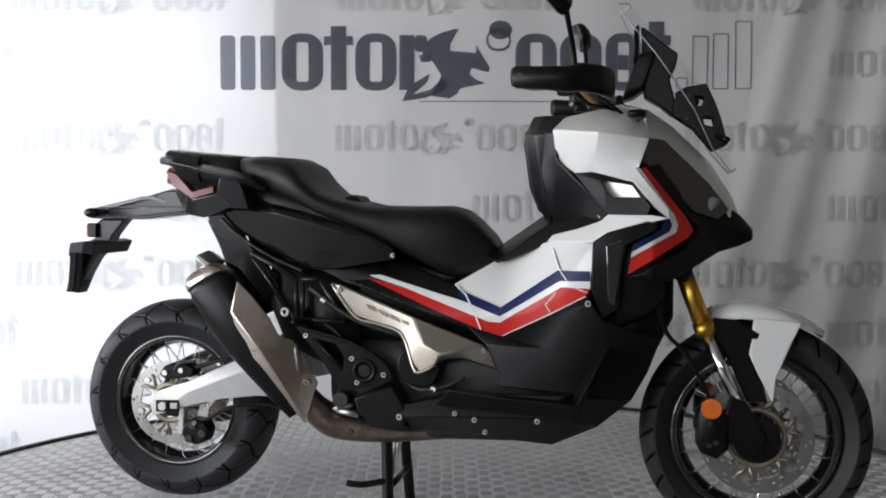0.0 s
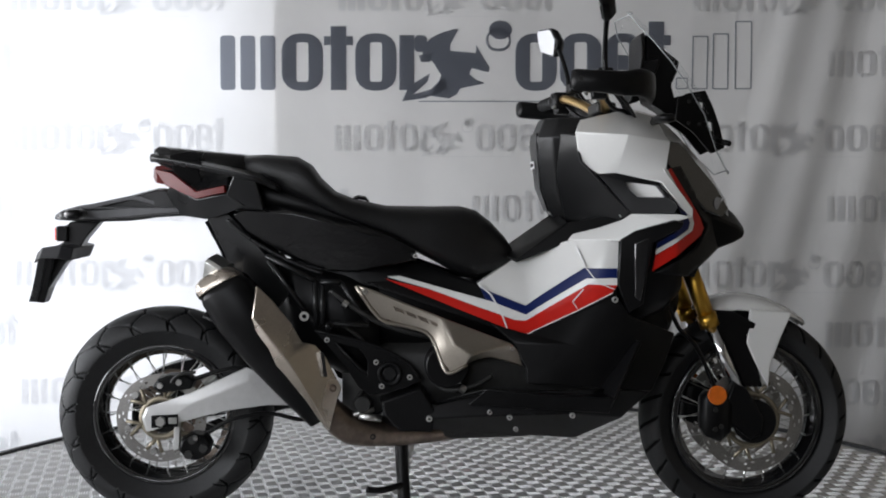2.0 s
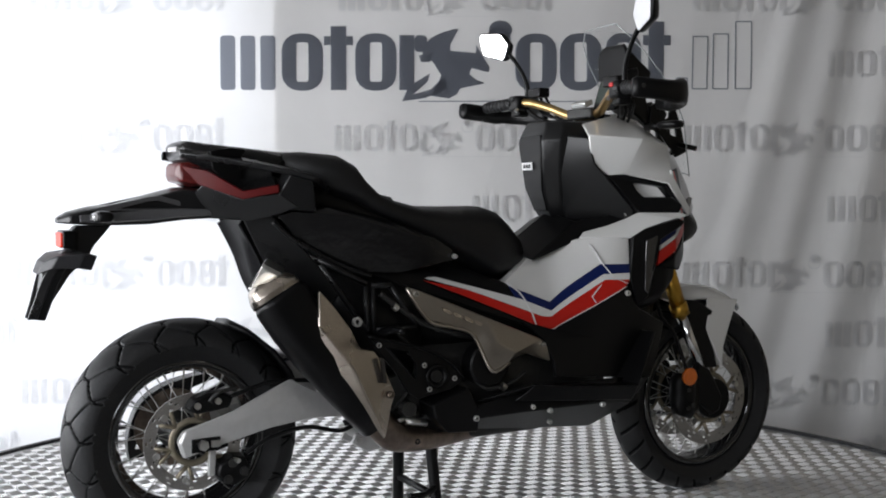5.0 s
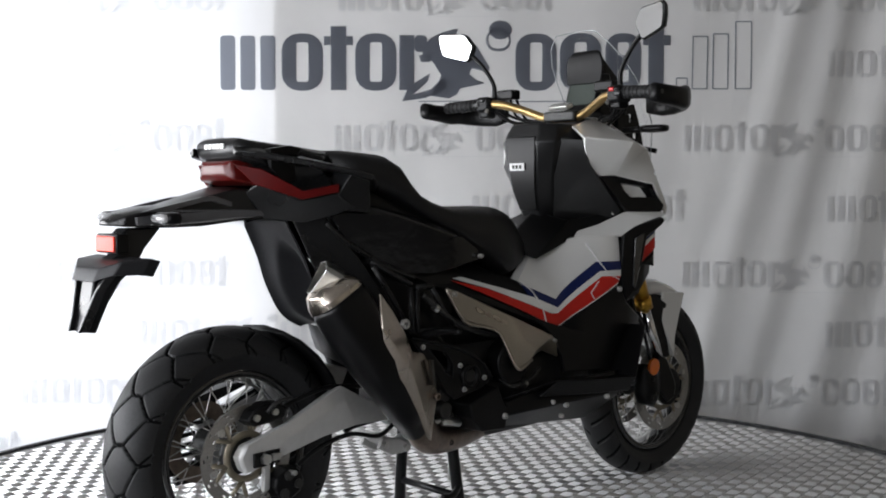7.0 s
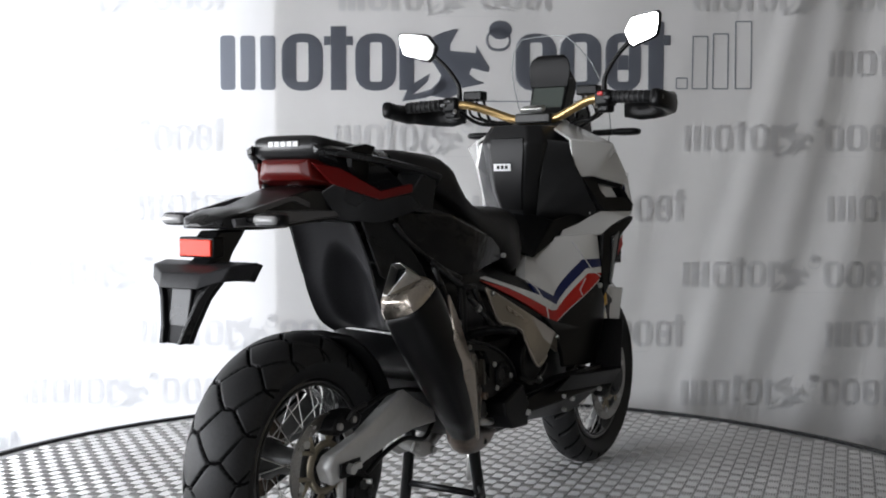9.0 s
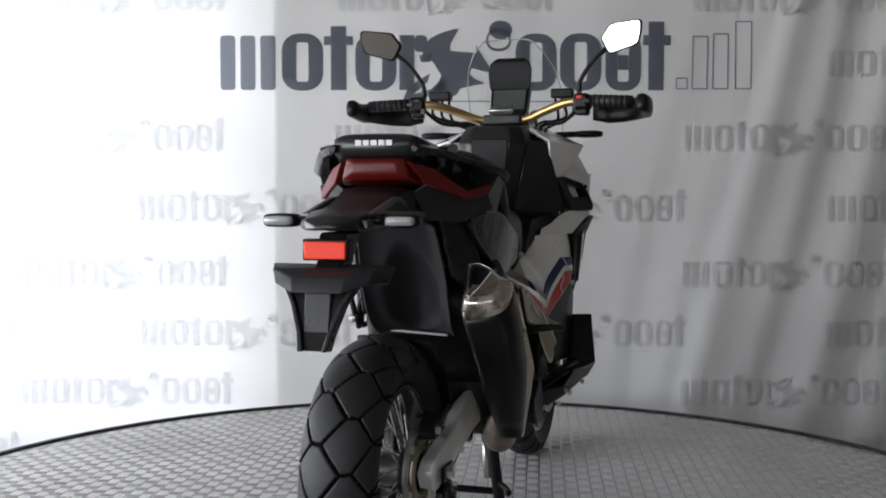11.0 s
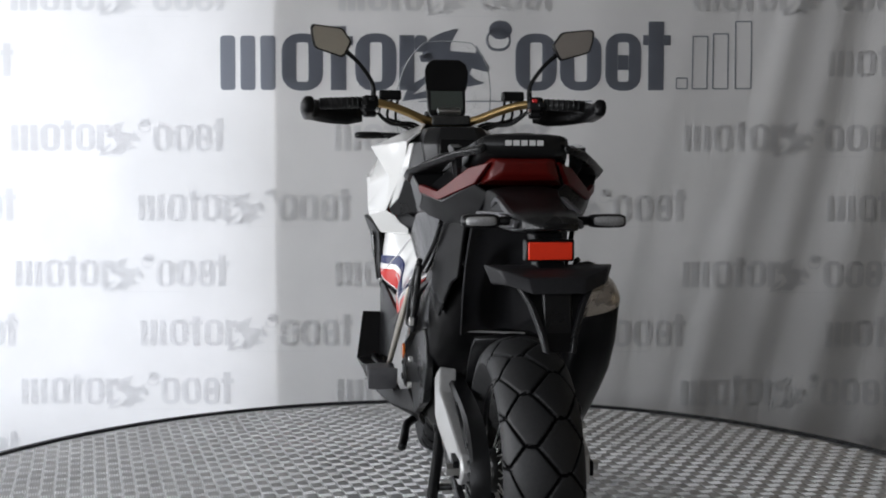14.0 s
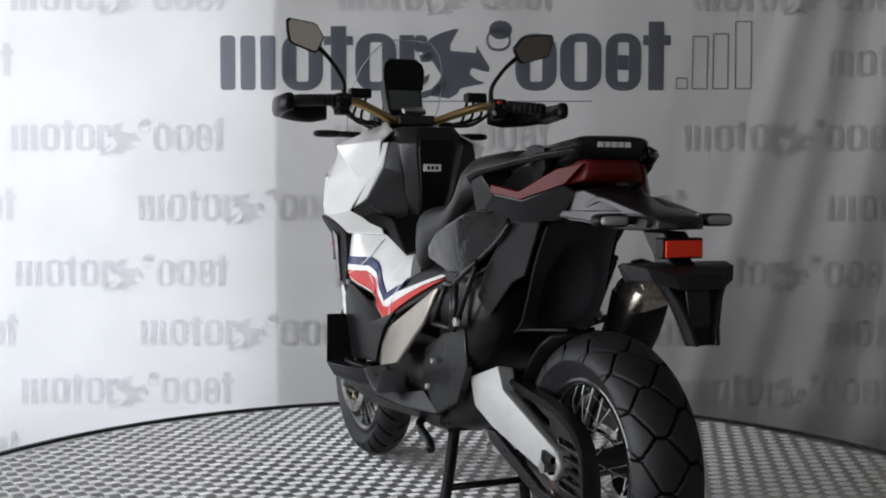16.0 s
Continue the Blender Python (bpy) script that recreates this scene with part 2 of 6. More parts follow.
def tube(points, radius, n=10, steps=6, bm=None):
    """A round bar along points; radius may be a list, one for each given point."""
    line = smooth_line(points, steps)
    bm = bm or bmesh.new()
    rows, up = [], Vector((0.3, 0.5, 0.81))
    for i, p in enumerate(line):
        d = (line[min(i + 1, len(line) - 1)] - line[max(i - 1, 0)]).normalized()
        u = d.cross(up).normalized()
        v = d.cross(u)
        r = radius
        if isinstance(radius, (list, tuple)):
            q = i / (len(line) - 1) * (len(radius) - 1)
            k = min(int(q), len(radius) - 2)
            r = radius[k] + (radius[k + 1] - radius[k]) * (q - k)
        rows.append([bm.verts.new(p + (u * math.cos(2 * math.pi * j / n) + v * math.sin(2 * math.pi * j / n)) * r) for j in range(n)])
    for r0, r1 in zip(rows, rows[1:]):
        for j in range(n):
            bm.faces.new((r0[j], r0[(j + 1) % n], r1[(j + 1) % n], r1[j]))
    bm.faces.new(rows[0][::-1])
    bm.faces.new(rows[-1])
    return bm


def rod(p0, p1, r, n=12, bm=None):
    return tube([p0, p1], r, n, bm=bm)


def block(cx, cy, cz, sx, sy, sz, m=None, bm=None):
    bm = bm or bmesh.new()
    mat = Matrix.Translation((cx, cy, cz)) @ (m or Matrix()) @ Matrix.Diagonal((sx, sy, sz, 1))
    bmesh.ops.create_cube(bm, size=1, matrix=mat)
    return bm


def lathe(profile, cx, cz, n=64, bm=None, cy=0.0):
    """A ring about the y axis at (cx, cy, cz); the closed profile holds (radius, y)."""
    bm = bm or bmesh.new()
    rows = []
    for i in range(n):
        a = 2 * math.pi * i / n
        rows.append([bm.verts.new((cx + r * math.cos(a), cy + y, cz + r * math.sin(a))) for r, y in profile])
    k = len(profile)
    for i in range(n):
        r0, r1 = rows[i], rows[(i + 1) % n]
        for j in range(k):
            bm.faces.new((r0[j], r0[(j + 1) % k], r1[(j + 1) % k], r1[j]))
    return bm


# ---- the room ----
def structure(name, bm, material, label="", parent=None, smooth=False):
    ob = finish(bm, name, material, parent, smooth=smooth)
    return ob if parent else tagged(ob, label, kind="structure")


def wall_boxes(boxes):
    bm = bmesh.new()
    for x0, y0, z0, x1, y1, z1 in boxes:
        block((x0 + x1) / 2, (y0 + y1) / 2, (z0 + z1) / 2, x1 - x0, y1 - y0, z1 - z0, bm=bm)
    return bm


def wall_with_opening(axis, at, thick, a0, a1, o0, o1, s0, s1):
    """A wall with one opening, from o0 to o1 along it and from height s0 to s1."""
    bits = [(a0, o0, FLOOR_Z, CEIL_Z), (o1, a1, FLOOR_Z, CEIL_Z), (o0, o1, FLOOR_Z, s0), (o0, o1, s1, CEIL_Z)]
    if axis == "x":
        return wall_boxes([(at, p, z0, at + thick, q, z1) for p, q, z0, z1 in bits])
    return wall_boxes([(p, at, z0, q, at + thick, z1) for p, q, z0, z1 in bits])


structure("floor", wall_boxes([(ROOM_X0 - 0.3, ROOM_Y0 - 0.3, FLOOR_Z - 0.2, ROOM_X1 + 0.3, WALL_Y + 0.3, FLOOR_Z)]), M_CONCRETE, "grey concrete showroom floor under the turntable")
structure("ceiling", wall_boxes([(ROOM_X0 - 0.3, ROOM_Y0 - 0.3, CEIL_Z, ROOM_X1 + 0.3, WALL_Y + 0.3, CEIL_Z + 0.2)]), M_CEIL, "plain off-white ceiling board")
structure("wall_north", wall_with_opening("y", WALL_Y, 0.25, ROOM_X0 - 0.25, ROOM_X1 + 0.25, -4.0, -0.90, -0.28, 2.60), M_WALL, "plastered wall behind the cloth with a wide window")
structure("wall_west", wall_with_opening("x", ROOM_X0 - 0.25, 0.25, ROOM_Y0, WALL_Y, -5.75, 1.35, 0.20, 1.85), M_WALL, "plastered side wall with a wide window")
# Wall behind the camera; its strip opening is added for the fill light.
structure("wall_south", wall_with_opening("y", ROOM_Y0 - 0.25, 0.25, ROOM_X0 - 0.25, ROOM_X1 + 0.25, -4.1, -0.3, 1.5, 2.5), M_DARK_WALL, "brown panelled wall with a high opening added for fill light")
structure("wall_east", wall_boxes([(ROOM_X1, ROOM_Y0, FLOOR_Z, ROOM_X1 + 0.25, WALL_Y, CEIL_Z)]), M_TAN_WALL, "plain tan panelled side wall")


# ---- the printed cloth ----
def fold(x, z):
    """How far the cloth comes forward: near flat in the west, deep slanting folds in the east."""
    k = min(max((x - 0.1) / 1.3, 0.0), 1.0)
    s = x - (0.26 + 0.08 * math.sin(1.7 * x)) * (z - 0.6) * k
    w = 0.003 * math.sin(2.1 * x + 0.5)
    w += (0.002 + 0.0105 * k) * math.sin(11.0 * s + 1.5 * math.sin(3.1 * s)) + (0.0008 + 0.0026 * k) * math.sin(23.0 * s + 0.8 + 0.9 * math.sin(5.0 * s) + 0.5 * z)
    e = min(max((x - 1.05) / 0.6, 0.0), 1.0)
    w += 0.0070 * e * math.sin(15.0 * s + 1.2 + 1.3 * math.sin(4.3 * s) + 0.35 * z)
    w += 0.0008 * k * math.sin(43 * s + 1.1 * z) + 0.004 * k * math.sin(2.2 * z + 3.0 * x)
    return w


def cloth_sheet(x0, x1, z0, z1, dx, dz, back):
    nx, nz = int((x1 - x0) / dx), int((z1 - z0) / dz)
    bm = bmesh.new()
    grid = []
    for j in range(nz + 1):
        z = z0 + (z1 - z0) * j / nz
        grid.append([bm.verts.new((x0 + (x1 - x0) * i / nx, CLOTH_Y + back - fold(x0 + (x1 - x0) * i / nx, z), z)) for i in range(nx + 1)])
    for j in range(nz):
        for i in range(nx):
            bm.faces.new((grid[j][i], grid[j][i + 1], grid[j + 1][i + 1], grid[j + 1][i]))
    return bm


backdrop_cloth = tagged(finish(cloth_sheet(-4.05, 3.4, FLOOR_Z + 0.012, 2.6, 0.016, 0.06, 0.0), "backdrop_cloth", M_CLOTH, smooth=True),
                        "white printed cloth hanging in soft folds behind the turntable", "backdrop cloth")
tagged(finish(cloth_sheet(LINING_X, 3.4, FLOOR_Z + 0.010, 2.6, 0.016, 0.06, 0.012), "blackout_lining", M_LINING, smooth=True),
       "pale blackout lining hung against the printed cloth", "lining")
tagged(finish(rod((-4.1, CLOTH_Y + 0.006, 2.62), (3.5, CLOTH_Y + 0.006, 2.62), 0.022, 14), "curtain_rail", M_STEEL, smooth=True),
       "steel rail that carries the hanging cloth", "rail")


def lay_on_cloth(bm, lift):
    """Cuts a flat figure in x, z finely and lays it on the folded cloth."""
    bm.normal_update()
    bmesh.ops.triangulate(bm, faces=[f for f in bm.faces if len(f.verts) > 4])
    for _ in range(6):
        long_edges = [e for e in bm.edges if e.calc_length() > 0.045]
        if not long_edges:
            break
        bmesh.ops.subdivide_edges(bm, edges=long_edges, cuts=1)
        bmesh.ops.triangulate(bm, faces=[f for f in bm.faces if len(f.verts) > 4])
    for v in bm.verts:
        v.co.y = CLOTH_Y - fold(v.co.x, v.co.z) - lift
    return bm


def bar_shape(bm, x0, z0, x1, z1, r=0.0):
    """A bar, with corners cut round."""
    if r <= 0:
        pts = [(x0, z0), (x1, z0), (x1, z1), (x0, z1)]
    else:
        pts = []
        for cx, cz, a0 in ((x1 - r, z0 + r, -90), (x1 - r, z1 - r, 0), (x0 + r, z1 - r, 90), (x0 + r, z0 + r, 180)):
            pts += [(cx + r * math.cos(radians(a0 + d)), cz + r * math.sin(radians(a0 + d))) for d in (0, 22, 45, 67, 90)]
    bm.faces.new([bm.verts.new((x, 0, z)) for x, z in pts])


def ring_shape(bm, x0, z0, x1, z1, wx, wz, r):
    """An upright rounded ring."""
    def loop(a0, b0, a1, b1, q):
        pts = []
        for cx, cz, s in ((a1 - q, b0 + q, -90), (a1 - q, b1 - q, 0), (a0 + q, b1 - q, 90), (a0 + q, b0 + q, 180)):
            pts += [bm.verts.new((cx + q * math.cos(radians(s + d)), 0, cz + q * math.sin(radians(s + d)))) for d in (0, 22, 45, 67, 90)]
        return pts
    out, inn = loop(x0, z0, x1, z1, r), loop(x0 + wx, z0 + wz, x1 - wx, z1 - wz, max(min((x1 - x0) / 2 - wx, r - wx), 0.002))
    n = len(out)
    for i in range(n):
        bm.faces.new((out[i], out[(i + 1) % n], inn[(i + 1) % n], inn[i]))


def figure(bm, pts, x0, z0, s):
    bm.faces.new([bm.verts.new((x0 + a * s, 0, z0 + b * s)) for a, b in pts])


def mark_print(x0, z0, h, material, lift, split=False):
    """The mark on the cloth as plain shapes: bars and rings, an emblem with a ball, and outlined bars. h: the height of a ring."""
    bm = bmesh.new()
    g, w = 0.09 * h, 0.74 * h
    x = x0
    bar = lambda a, b, c, d, r=0.0: bar_shape(bm, a, z0 + b * h, c, z0 + d * h, r * h)
    for i in range(3):                                   # three bars
        bar(x + i * 0.36 * h, 0.0, x + i * 0.36 * h + 0.27 * h, 0.97, 0.06)
    x += 1.10 * h
    ring = lambda a: ring_shape(bm, a, z0 - 0.01 * h, a + w, z0 + 1.01 * h, 0.26 * h, 0.16 * h, 0.30 * h)
    ring(x)
    x += w + 0.02 * h
    bar(x + 0.12 * h, 0.0, x + 0.40 * h, 1.14)
    bar(x, 0.80, x + 0.118 * h, 0.96)
    bar(x + 0.402 * h, 0.80, x + 0.52 * h, 0.96)
    x += 0.56 * h
    ring(x)
    x += w + 0.05 * h
    bar(x, 0.0, x + 0.27 * h, 0.98)
    bar(x + 0.272 * h, 0.68, x + 0.50 * h, 0.98, 0.08)
    e = x + 0.05 * h                                     # the emblem
    figure(bm, [(0.0, -0.20), (0.42, -0.14), (0.72, -0.02), (0.82, 0.16), (0.70, 0.20), (0.52, 0.02), (0.20, -0.08), (0.46, 0.16), (0.50, 0.30), (0.24, 0.14), (0.08, -0.02)], e, z0, h)
    figure(bm, [(1.01, 1.09), (0.87, 0.82), (0.86, 0.70), (1.32, 0.66), (1.33, 0.80), (1.47, 0.56), (1.57, 0.41), (1.55, 0.32), (1.44, 0.34), (1.25, 0.39), (1.20, 0.29), (1.32, 0.19), (1.49, 0.12), (1.04, 0.03), (0.99, -0.07), (0.84, -0.15), (0.50, -0.10), (0.63, 0.07), (0.70, 0.27), (0.55, 0.50), (0.36, 0.62), (0.40, 0.80), (0.50, 0.92), (0.70, 1.02), (0.94, 1.09)], e, z0, h)
    figure(bm, [(0.30, 0.62), (0.56, 0.66), (0.50, 0.50), (0.34, 0.50)], e, z0, h)
    figure(bm, [(1.76 - 0.21 * math.cos(a * 0.39), 1.07 + 0.17 * math.sin(a * 0.39)) for a in range(16)], e, z0, h)
    ring_shape(bm, e + 1.50 * h, z0 + 0.69 * h, e + 1.95 * h, z0 + 1.09 * h, 0.035 * h, 0.05 * h, 0.19 * h)
    bar_shape(bm, e + 0.30 * h, z0 - 0.21 * h, e + 3.40 * h, z0 - 0.19 * h)
    x = e + 2.03 * h
    ring(x)
    ring(x + w + g * 0.6)
    x += 2 * (w + g * 0.7)
    ring_shape(bm, x, z0 - 0.01 * h, x + 0.64 * h, z0 + 1.01 * h, 0.22 * h, 0.16 * h, 0.26 * h)
    bar(x + 0.225 * h, 0.36, x + 0.415 * h, 0.62)
    x += 0.67 * h
    bar(x + 0.10 * h, 0.0, x + 0.38 * h, 1.22)
    bar(x, 0.80, x + 0.098 * h, 0.98)
    bar(x + 0.382 * h, 0.80, x + 0.50 * h, 0.98)
    x += 0.60 * h
    t = 0.022 * h
    for a, b, top in () if not split else ((0.0, 0.22, 0.23), (0.29, 0.58, 0.97), (0.66, 0.95, 1.02), (1.06, 1.36, 1.24)):
        ring_shape(bm, x + a * h, z0 + 0.02 * h, x + b * h, z0 + top * h, t, t, t * 1.2)
    bm.verts.index_update()
    if not split:
        lay_on_cloth(bm, lift)
        return finish(bm, "printed_mark", material, backdrop_cloth, smooth=True)
    left = set(bm.faces)
    while left:                                          # every bar and ring by itself
        island, edge = set(), [left.pop()]
        while edge:
            f = edge.pop()
            island.add(f)
            for e in f.edges:
                for g2 in e.link_faces:
                    if g2 in left:
                        left.discard(g2)
                        edge.append(g2)
        one, made = bmesh.new(), {}
        for f in island:
            for v in f.verts:
                if v.index not in made:
                    made[v.index] = one.verts.new(v.co)
            one.faces.new([made[v.index] for v in f.verts])
        lay_on_cloth(one, lift)
        finish(one, "printed_shape", material, backdrop_cloth, "large dark grey printed shape", smooth=True)
    bm.free()


PX = 5.294 / 1925.0
def cloth_z(v):
    return 0.940 + 5.294 * math.tan(math.atan((441 - v) / 1925.0) - radians(2.81))


def cloth_x(u):
    return (u - 784) * PX - 0.02


mark_print(cloth_x(392), cloth_z(160), 98 * PX, M_INK, 0.003, True)
for v, starts in ((20, (-560, 25, 600, 1220)), (136, (-350, 1458)), (268, (-560, 22, 592, 1208)), (392, (-350, 243, 835, 1463)), (508, (-560, 25, 592, 1208)),
                  (613, (-350, 245, 836, 1461)), (716, (-560, 32, 594, 1206)), (820, (-350, 245, 838, 1461))):
    for u in starts:
        mark_print(cloth_x(u), cloth_z(v), 47 * PX, M_PALE_INK, 0.003)


# ---- the turntable ----
TABLE_R = 1.782
turntable = tagged(new("turntable"), "round display turntable of worn aluminium tread plate with a black edge", "turntable")
part("deck", lathe([(0.001, 0.0), (TABLE_R - 0.012, 0.0), (TABLE_R - 0.012, -0.05), (0.001, -0.05)], 0, 0, 160), M_PLATE, turntable, "grey aluminium tread plate")
deck = turntable.children[0]
deck.matrix_basis = pose(0, 0, 0, 90, 0, 0)
edge = part("edge_trim", lathe([(TABLE_R - 0.012, -0.06), (TABLE_R + 0.012, -0.06), (TABLE_R + 0.014, 0.004), (TABLE_R + 0.004, 0.012), (TABLE_R - 0.010, 0.008)], 0, 0, 160), M_RIM_EDGE, turntable, "black rubber edge strip", smooth=True)
edge.matrix_basis = pose(0, 0, 0, 90, 0, 0)
skirt = part("skirt", lathe([(TABLE_R - 0.05, FLOOR_Z), (TABLE_R - 0.03, FLOOR_Z), (TABLE_R - 0.03, -0.052), (TABLE_R - 0.05, -0.052)], 0, 0, 96), M_GREY, turntable, "dark skirt under the deck", smooth=True)
skirt.matrix_basis = pose(0, 0, 0, 90, 0, 0)


def lug_group(cell, height, turn, cx=0.0, cy=0.0):
    """Five short raised bars side by side, lengthwise or crosswise."""
    verts, faces = [], []
    for k in range(5):
        o = (k - 2) * cell * 0.19
        l, w = cell * (0.46 if k in (1, 2, 3) else 0.40), cell * 0.062
        base = len(verts)
        for a, b, z in ((-l, -w, 0.0002), (l, -w, 0.0002), (l, w, 0.0002), (-l, w, 0.0002), (-l * 0.72, 0, height), (l * 0.72, 0, height)):
            p, q = (a, b + o) if turn else (b + o, a)
            verts.append((cx + p, cy + q, z))
        for f in ((0, 1, 5, 4), (1, 2, 5), (2, 3, 4, 5), (3, 0, 4)):
            f = tuple(base + x for x in f)
            faces.append(f if turn else f[::-1])
    return verts, faces


def tread_pattern(cell, height):
    """Groups turned against their neighbours; one stretch of the deck holds them as pieces of their own."""
    piece = []
    for turn in (0, 1):
        me = bpy.data.meshes.new("tread_lug")
        v, f = lug_group(cell, height, turn)
        me.from_pydata(v, [], f)
        me.materials.append(M_LUG)
        piece.append(me)
    verts, faces = [], []
    n = int(TABLE_R / cell) + 1
    for i in range(-n, n + 1):
        for j in range(-n, n + 1):
            cx, cy = i * cell, j * cell
            if math.hypot(cx, cy) > TABLE_R - 0.045:
                continue
            turn = (i + j) % 2
            if abs(cx) < 0.40 and -1.50 < cy < -0.87:
                ob = new("tread_lug", piece[turn])
                ob.parent = turntable
                ob.matrix_basis = pose(cx, cy, 0)
                continue
            v, f = lug_group(cell, height, turn, cx, cy)
            base = len(verts)
            verts += v
            faces += [tuple(base + x for x in q) for q in f]
    me = bpy.data.meshes.new("tread_pattern")
    me.from_pydata(verts, [], faces)
    me.materials.append(M_LUG)
    ob = new("tread_pattern", me)
    ob.parent = turntable
    ob["label"], ob["kind"] = "raised bars of the tread plate", "stuff"


tread_pattern(0.0415, 0.0038)

# ---- the motorcycle: x forwards, y to its left, z up from the deck ----
bike = tagged(new("motorcycle"), "white and black adventure scooter with red and navy stripes", "motorcycle")
FX, FZ, FR, RX, RZ, RR = 0.857, 0.305, 0.305, -0.788, 0.338, 0.294


def bolt(x, y, z, r=0.008, side=-1, material=None, name="bolt", parent=None):
    ob = part(name, lathe([(r * 0.42, -0.006), (r * 0.8, -0.006), (r * 0.8, 0.003), (r * 0.68, 0.005), (r * 0.42, 0.005)], x, z, 16, cy=side * y) if side > 0 else lathe([(r * 0.42, 0.006), (r * 0.8, 0.006), (r * 0.8, -0.003), (r * 0.68, -0.005), (r * 0.42, -0.005)], x, z, 16, cy=side * y), material or M_BOLT, parent or bike)
    return ob


def tyre(cx, cz, radius, width, groove, parent, n=760, k=110):
    """A tyre with grooves cut into its tread; groove(u, v) tells how deep, u round the wheel in periods, v across from -1 to 1."""
    bm = bmesh.new()
    rows = []
    half, rim_r = width / 2, radius - width * 0.58
    for i in range(n):
        a = 2 * math.pi * i / n
        row = []
        for j in range(k + 1):
            v = -1 + 2 * j / k
            ang = v * radians(118)
            y = half * math.sin(min(max(ang, -1.5708), 1.5708)) if abs(ang) < 1.5708 else math.copysign(half * (1 - 0.30 * (abs(ang) - 1.5708) / 0.49), ang)
            depth = width * 0.36 * (1 - math.cos(min(abs(ang), 1.5708))) + (0 if abs(ang) < 1.5708 else (abs(ang) - 1.5708) / 0.49 * width * 0.25)
            r = radius - depth - groove(i / n, v)
            row.append(bm.verts.new((cx + r * math.cos(a), y, cz + r * math.sin(a))))
        row.append(bm.verts.new((cx + (rim_r - 0.012) * math.cos(a), half * 0.5, cz + (rim_r - 0.012) * math.sin(a))))
        row.append(bm.verts.new((cx + (rim_r - 0.012) * math.cos(a), -half * 0.5, cz + (rim_r - 0.012) * math.sin(a))))
        rows.append(row)
    m = len(rows[0])
    for i in range(n):
        r0, r1 = rows[i], rows[(i + 1) % n]
        for j in range(m):
            f = bm.faces.new((r0[j], r0[(j + 1) % m], r1[(j + 1) % m], r1[j]))
            # Groove faces take the dark colour that paints the shade inside them.
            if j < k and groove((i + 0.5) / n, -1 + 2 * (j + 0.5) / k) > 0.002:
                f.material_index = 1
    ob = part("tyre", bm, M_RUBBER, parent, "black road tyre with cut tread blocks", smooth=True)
    ob.data.materials.append(M_RECESS_SHADE)
    return ob


def tri(x):
    x = x - math.floor(x)
    return 4 * abs(x - 0.5) - 1


def near(d, w):
    return max(0.0, 1 - (d / w) ** 4) if abs(d) < w else 0.0


def rear_groove(u, v):
    """A net of thin six-cornered cells that lean back towards the shoulders."""
    a = abs(v)
    p = u * 16 + 0.55 * a * a
    if a > 0.75:
        return 0.0
    q = p % 1.0
    peak = min(abs(q - 0.5), 1 - abs(q - 0.5))          # where the middle line swings in
    top = min(q, 1 - q)                                  # where it swings out
    d = near(v - 0.13 * tri(p), 0.026)
    if v < 0:
        peak, top = top, peak
    swing = tri(p) if v > 0 else -tri(p)
    d = max(d, near(a - 0.40 + 0.13 * swing, 0.024))
    if 0.12 < a < 0.28:
        d = max(d, near(top, 0.036))
    if a > 0.50:
        f = abs(peak - 0.45 * (a - 0.50))
        d = max(d, near(f, 0.036))
    return 0.0080 * d


def front_groove(u, v):
    p, a = u * 26, abs(v)
    if a > 0.70 or a < 0.06:
        return 0.0
    f = (p + (0 if v > 0 else 0.5) + a * 0.9) % 1.0
    return 0.0045 * near(min(f, 1 - f), 0.09)


def drilled_disc(r0, r1, y, cx, cz, thick, n=72, rings=6, holes=()):
    """A brake disc with square-cut holes right through it."""
    bm = bmesh.new()
    grid = []
    for s in (-thick / 2, thick / 2):
        grid.append([[bm.verts.new((cx + (r0 + (r1 - r0) * q / rings) * math.cos(2 * math.pi * i / n), y + s, cz + (r0 + (r1 - r0) * q / rings) * math.sin(2 * math.pi * i / n))) for q in range(rings + 1)] for i in range(n)])
    cut = lambda i, q: (i % n, q) in holes
    for i in range(n):
        for q in range(rings):
            i2 = (i + 1) % n
            if cut(i, q):
                for (a, b), (c, d) in (((i, q), (i2, q)), ((i2, q), (i2, q + 1)), ((i2, q + 1), (i, q + 1)), ((i, q + 1), (i, q))):
                    bm.faces.new((grid[0][a][b], grid[0][c][d], grid[1][c][d], grid[1][a][b]))
                continue
            for g in grid:
                bm.faces.new((g[i][q], g[i2][q], g[i2][q + 1], g[i][q + 1]))
        for q in (0, rings):
            i2 = (i + 1) % n
            bm.faces.new((grid[0][i][q], grid[0][i2][q], grid[1][i2][q], grid[1][i][q]))
    return bm


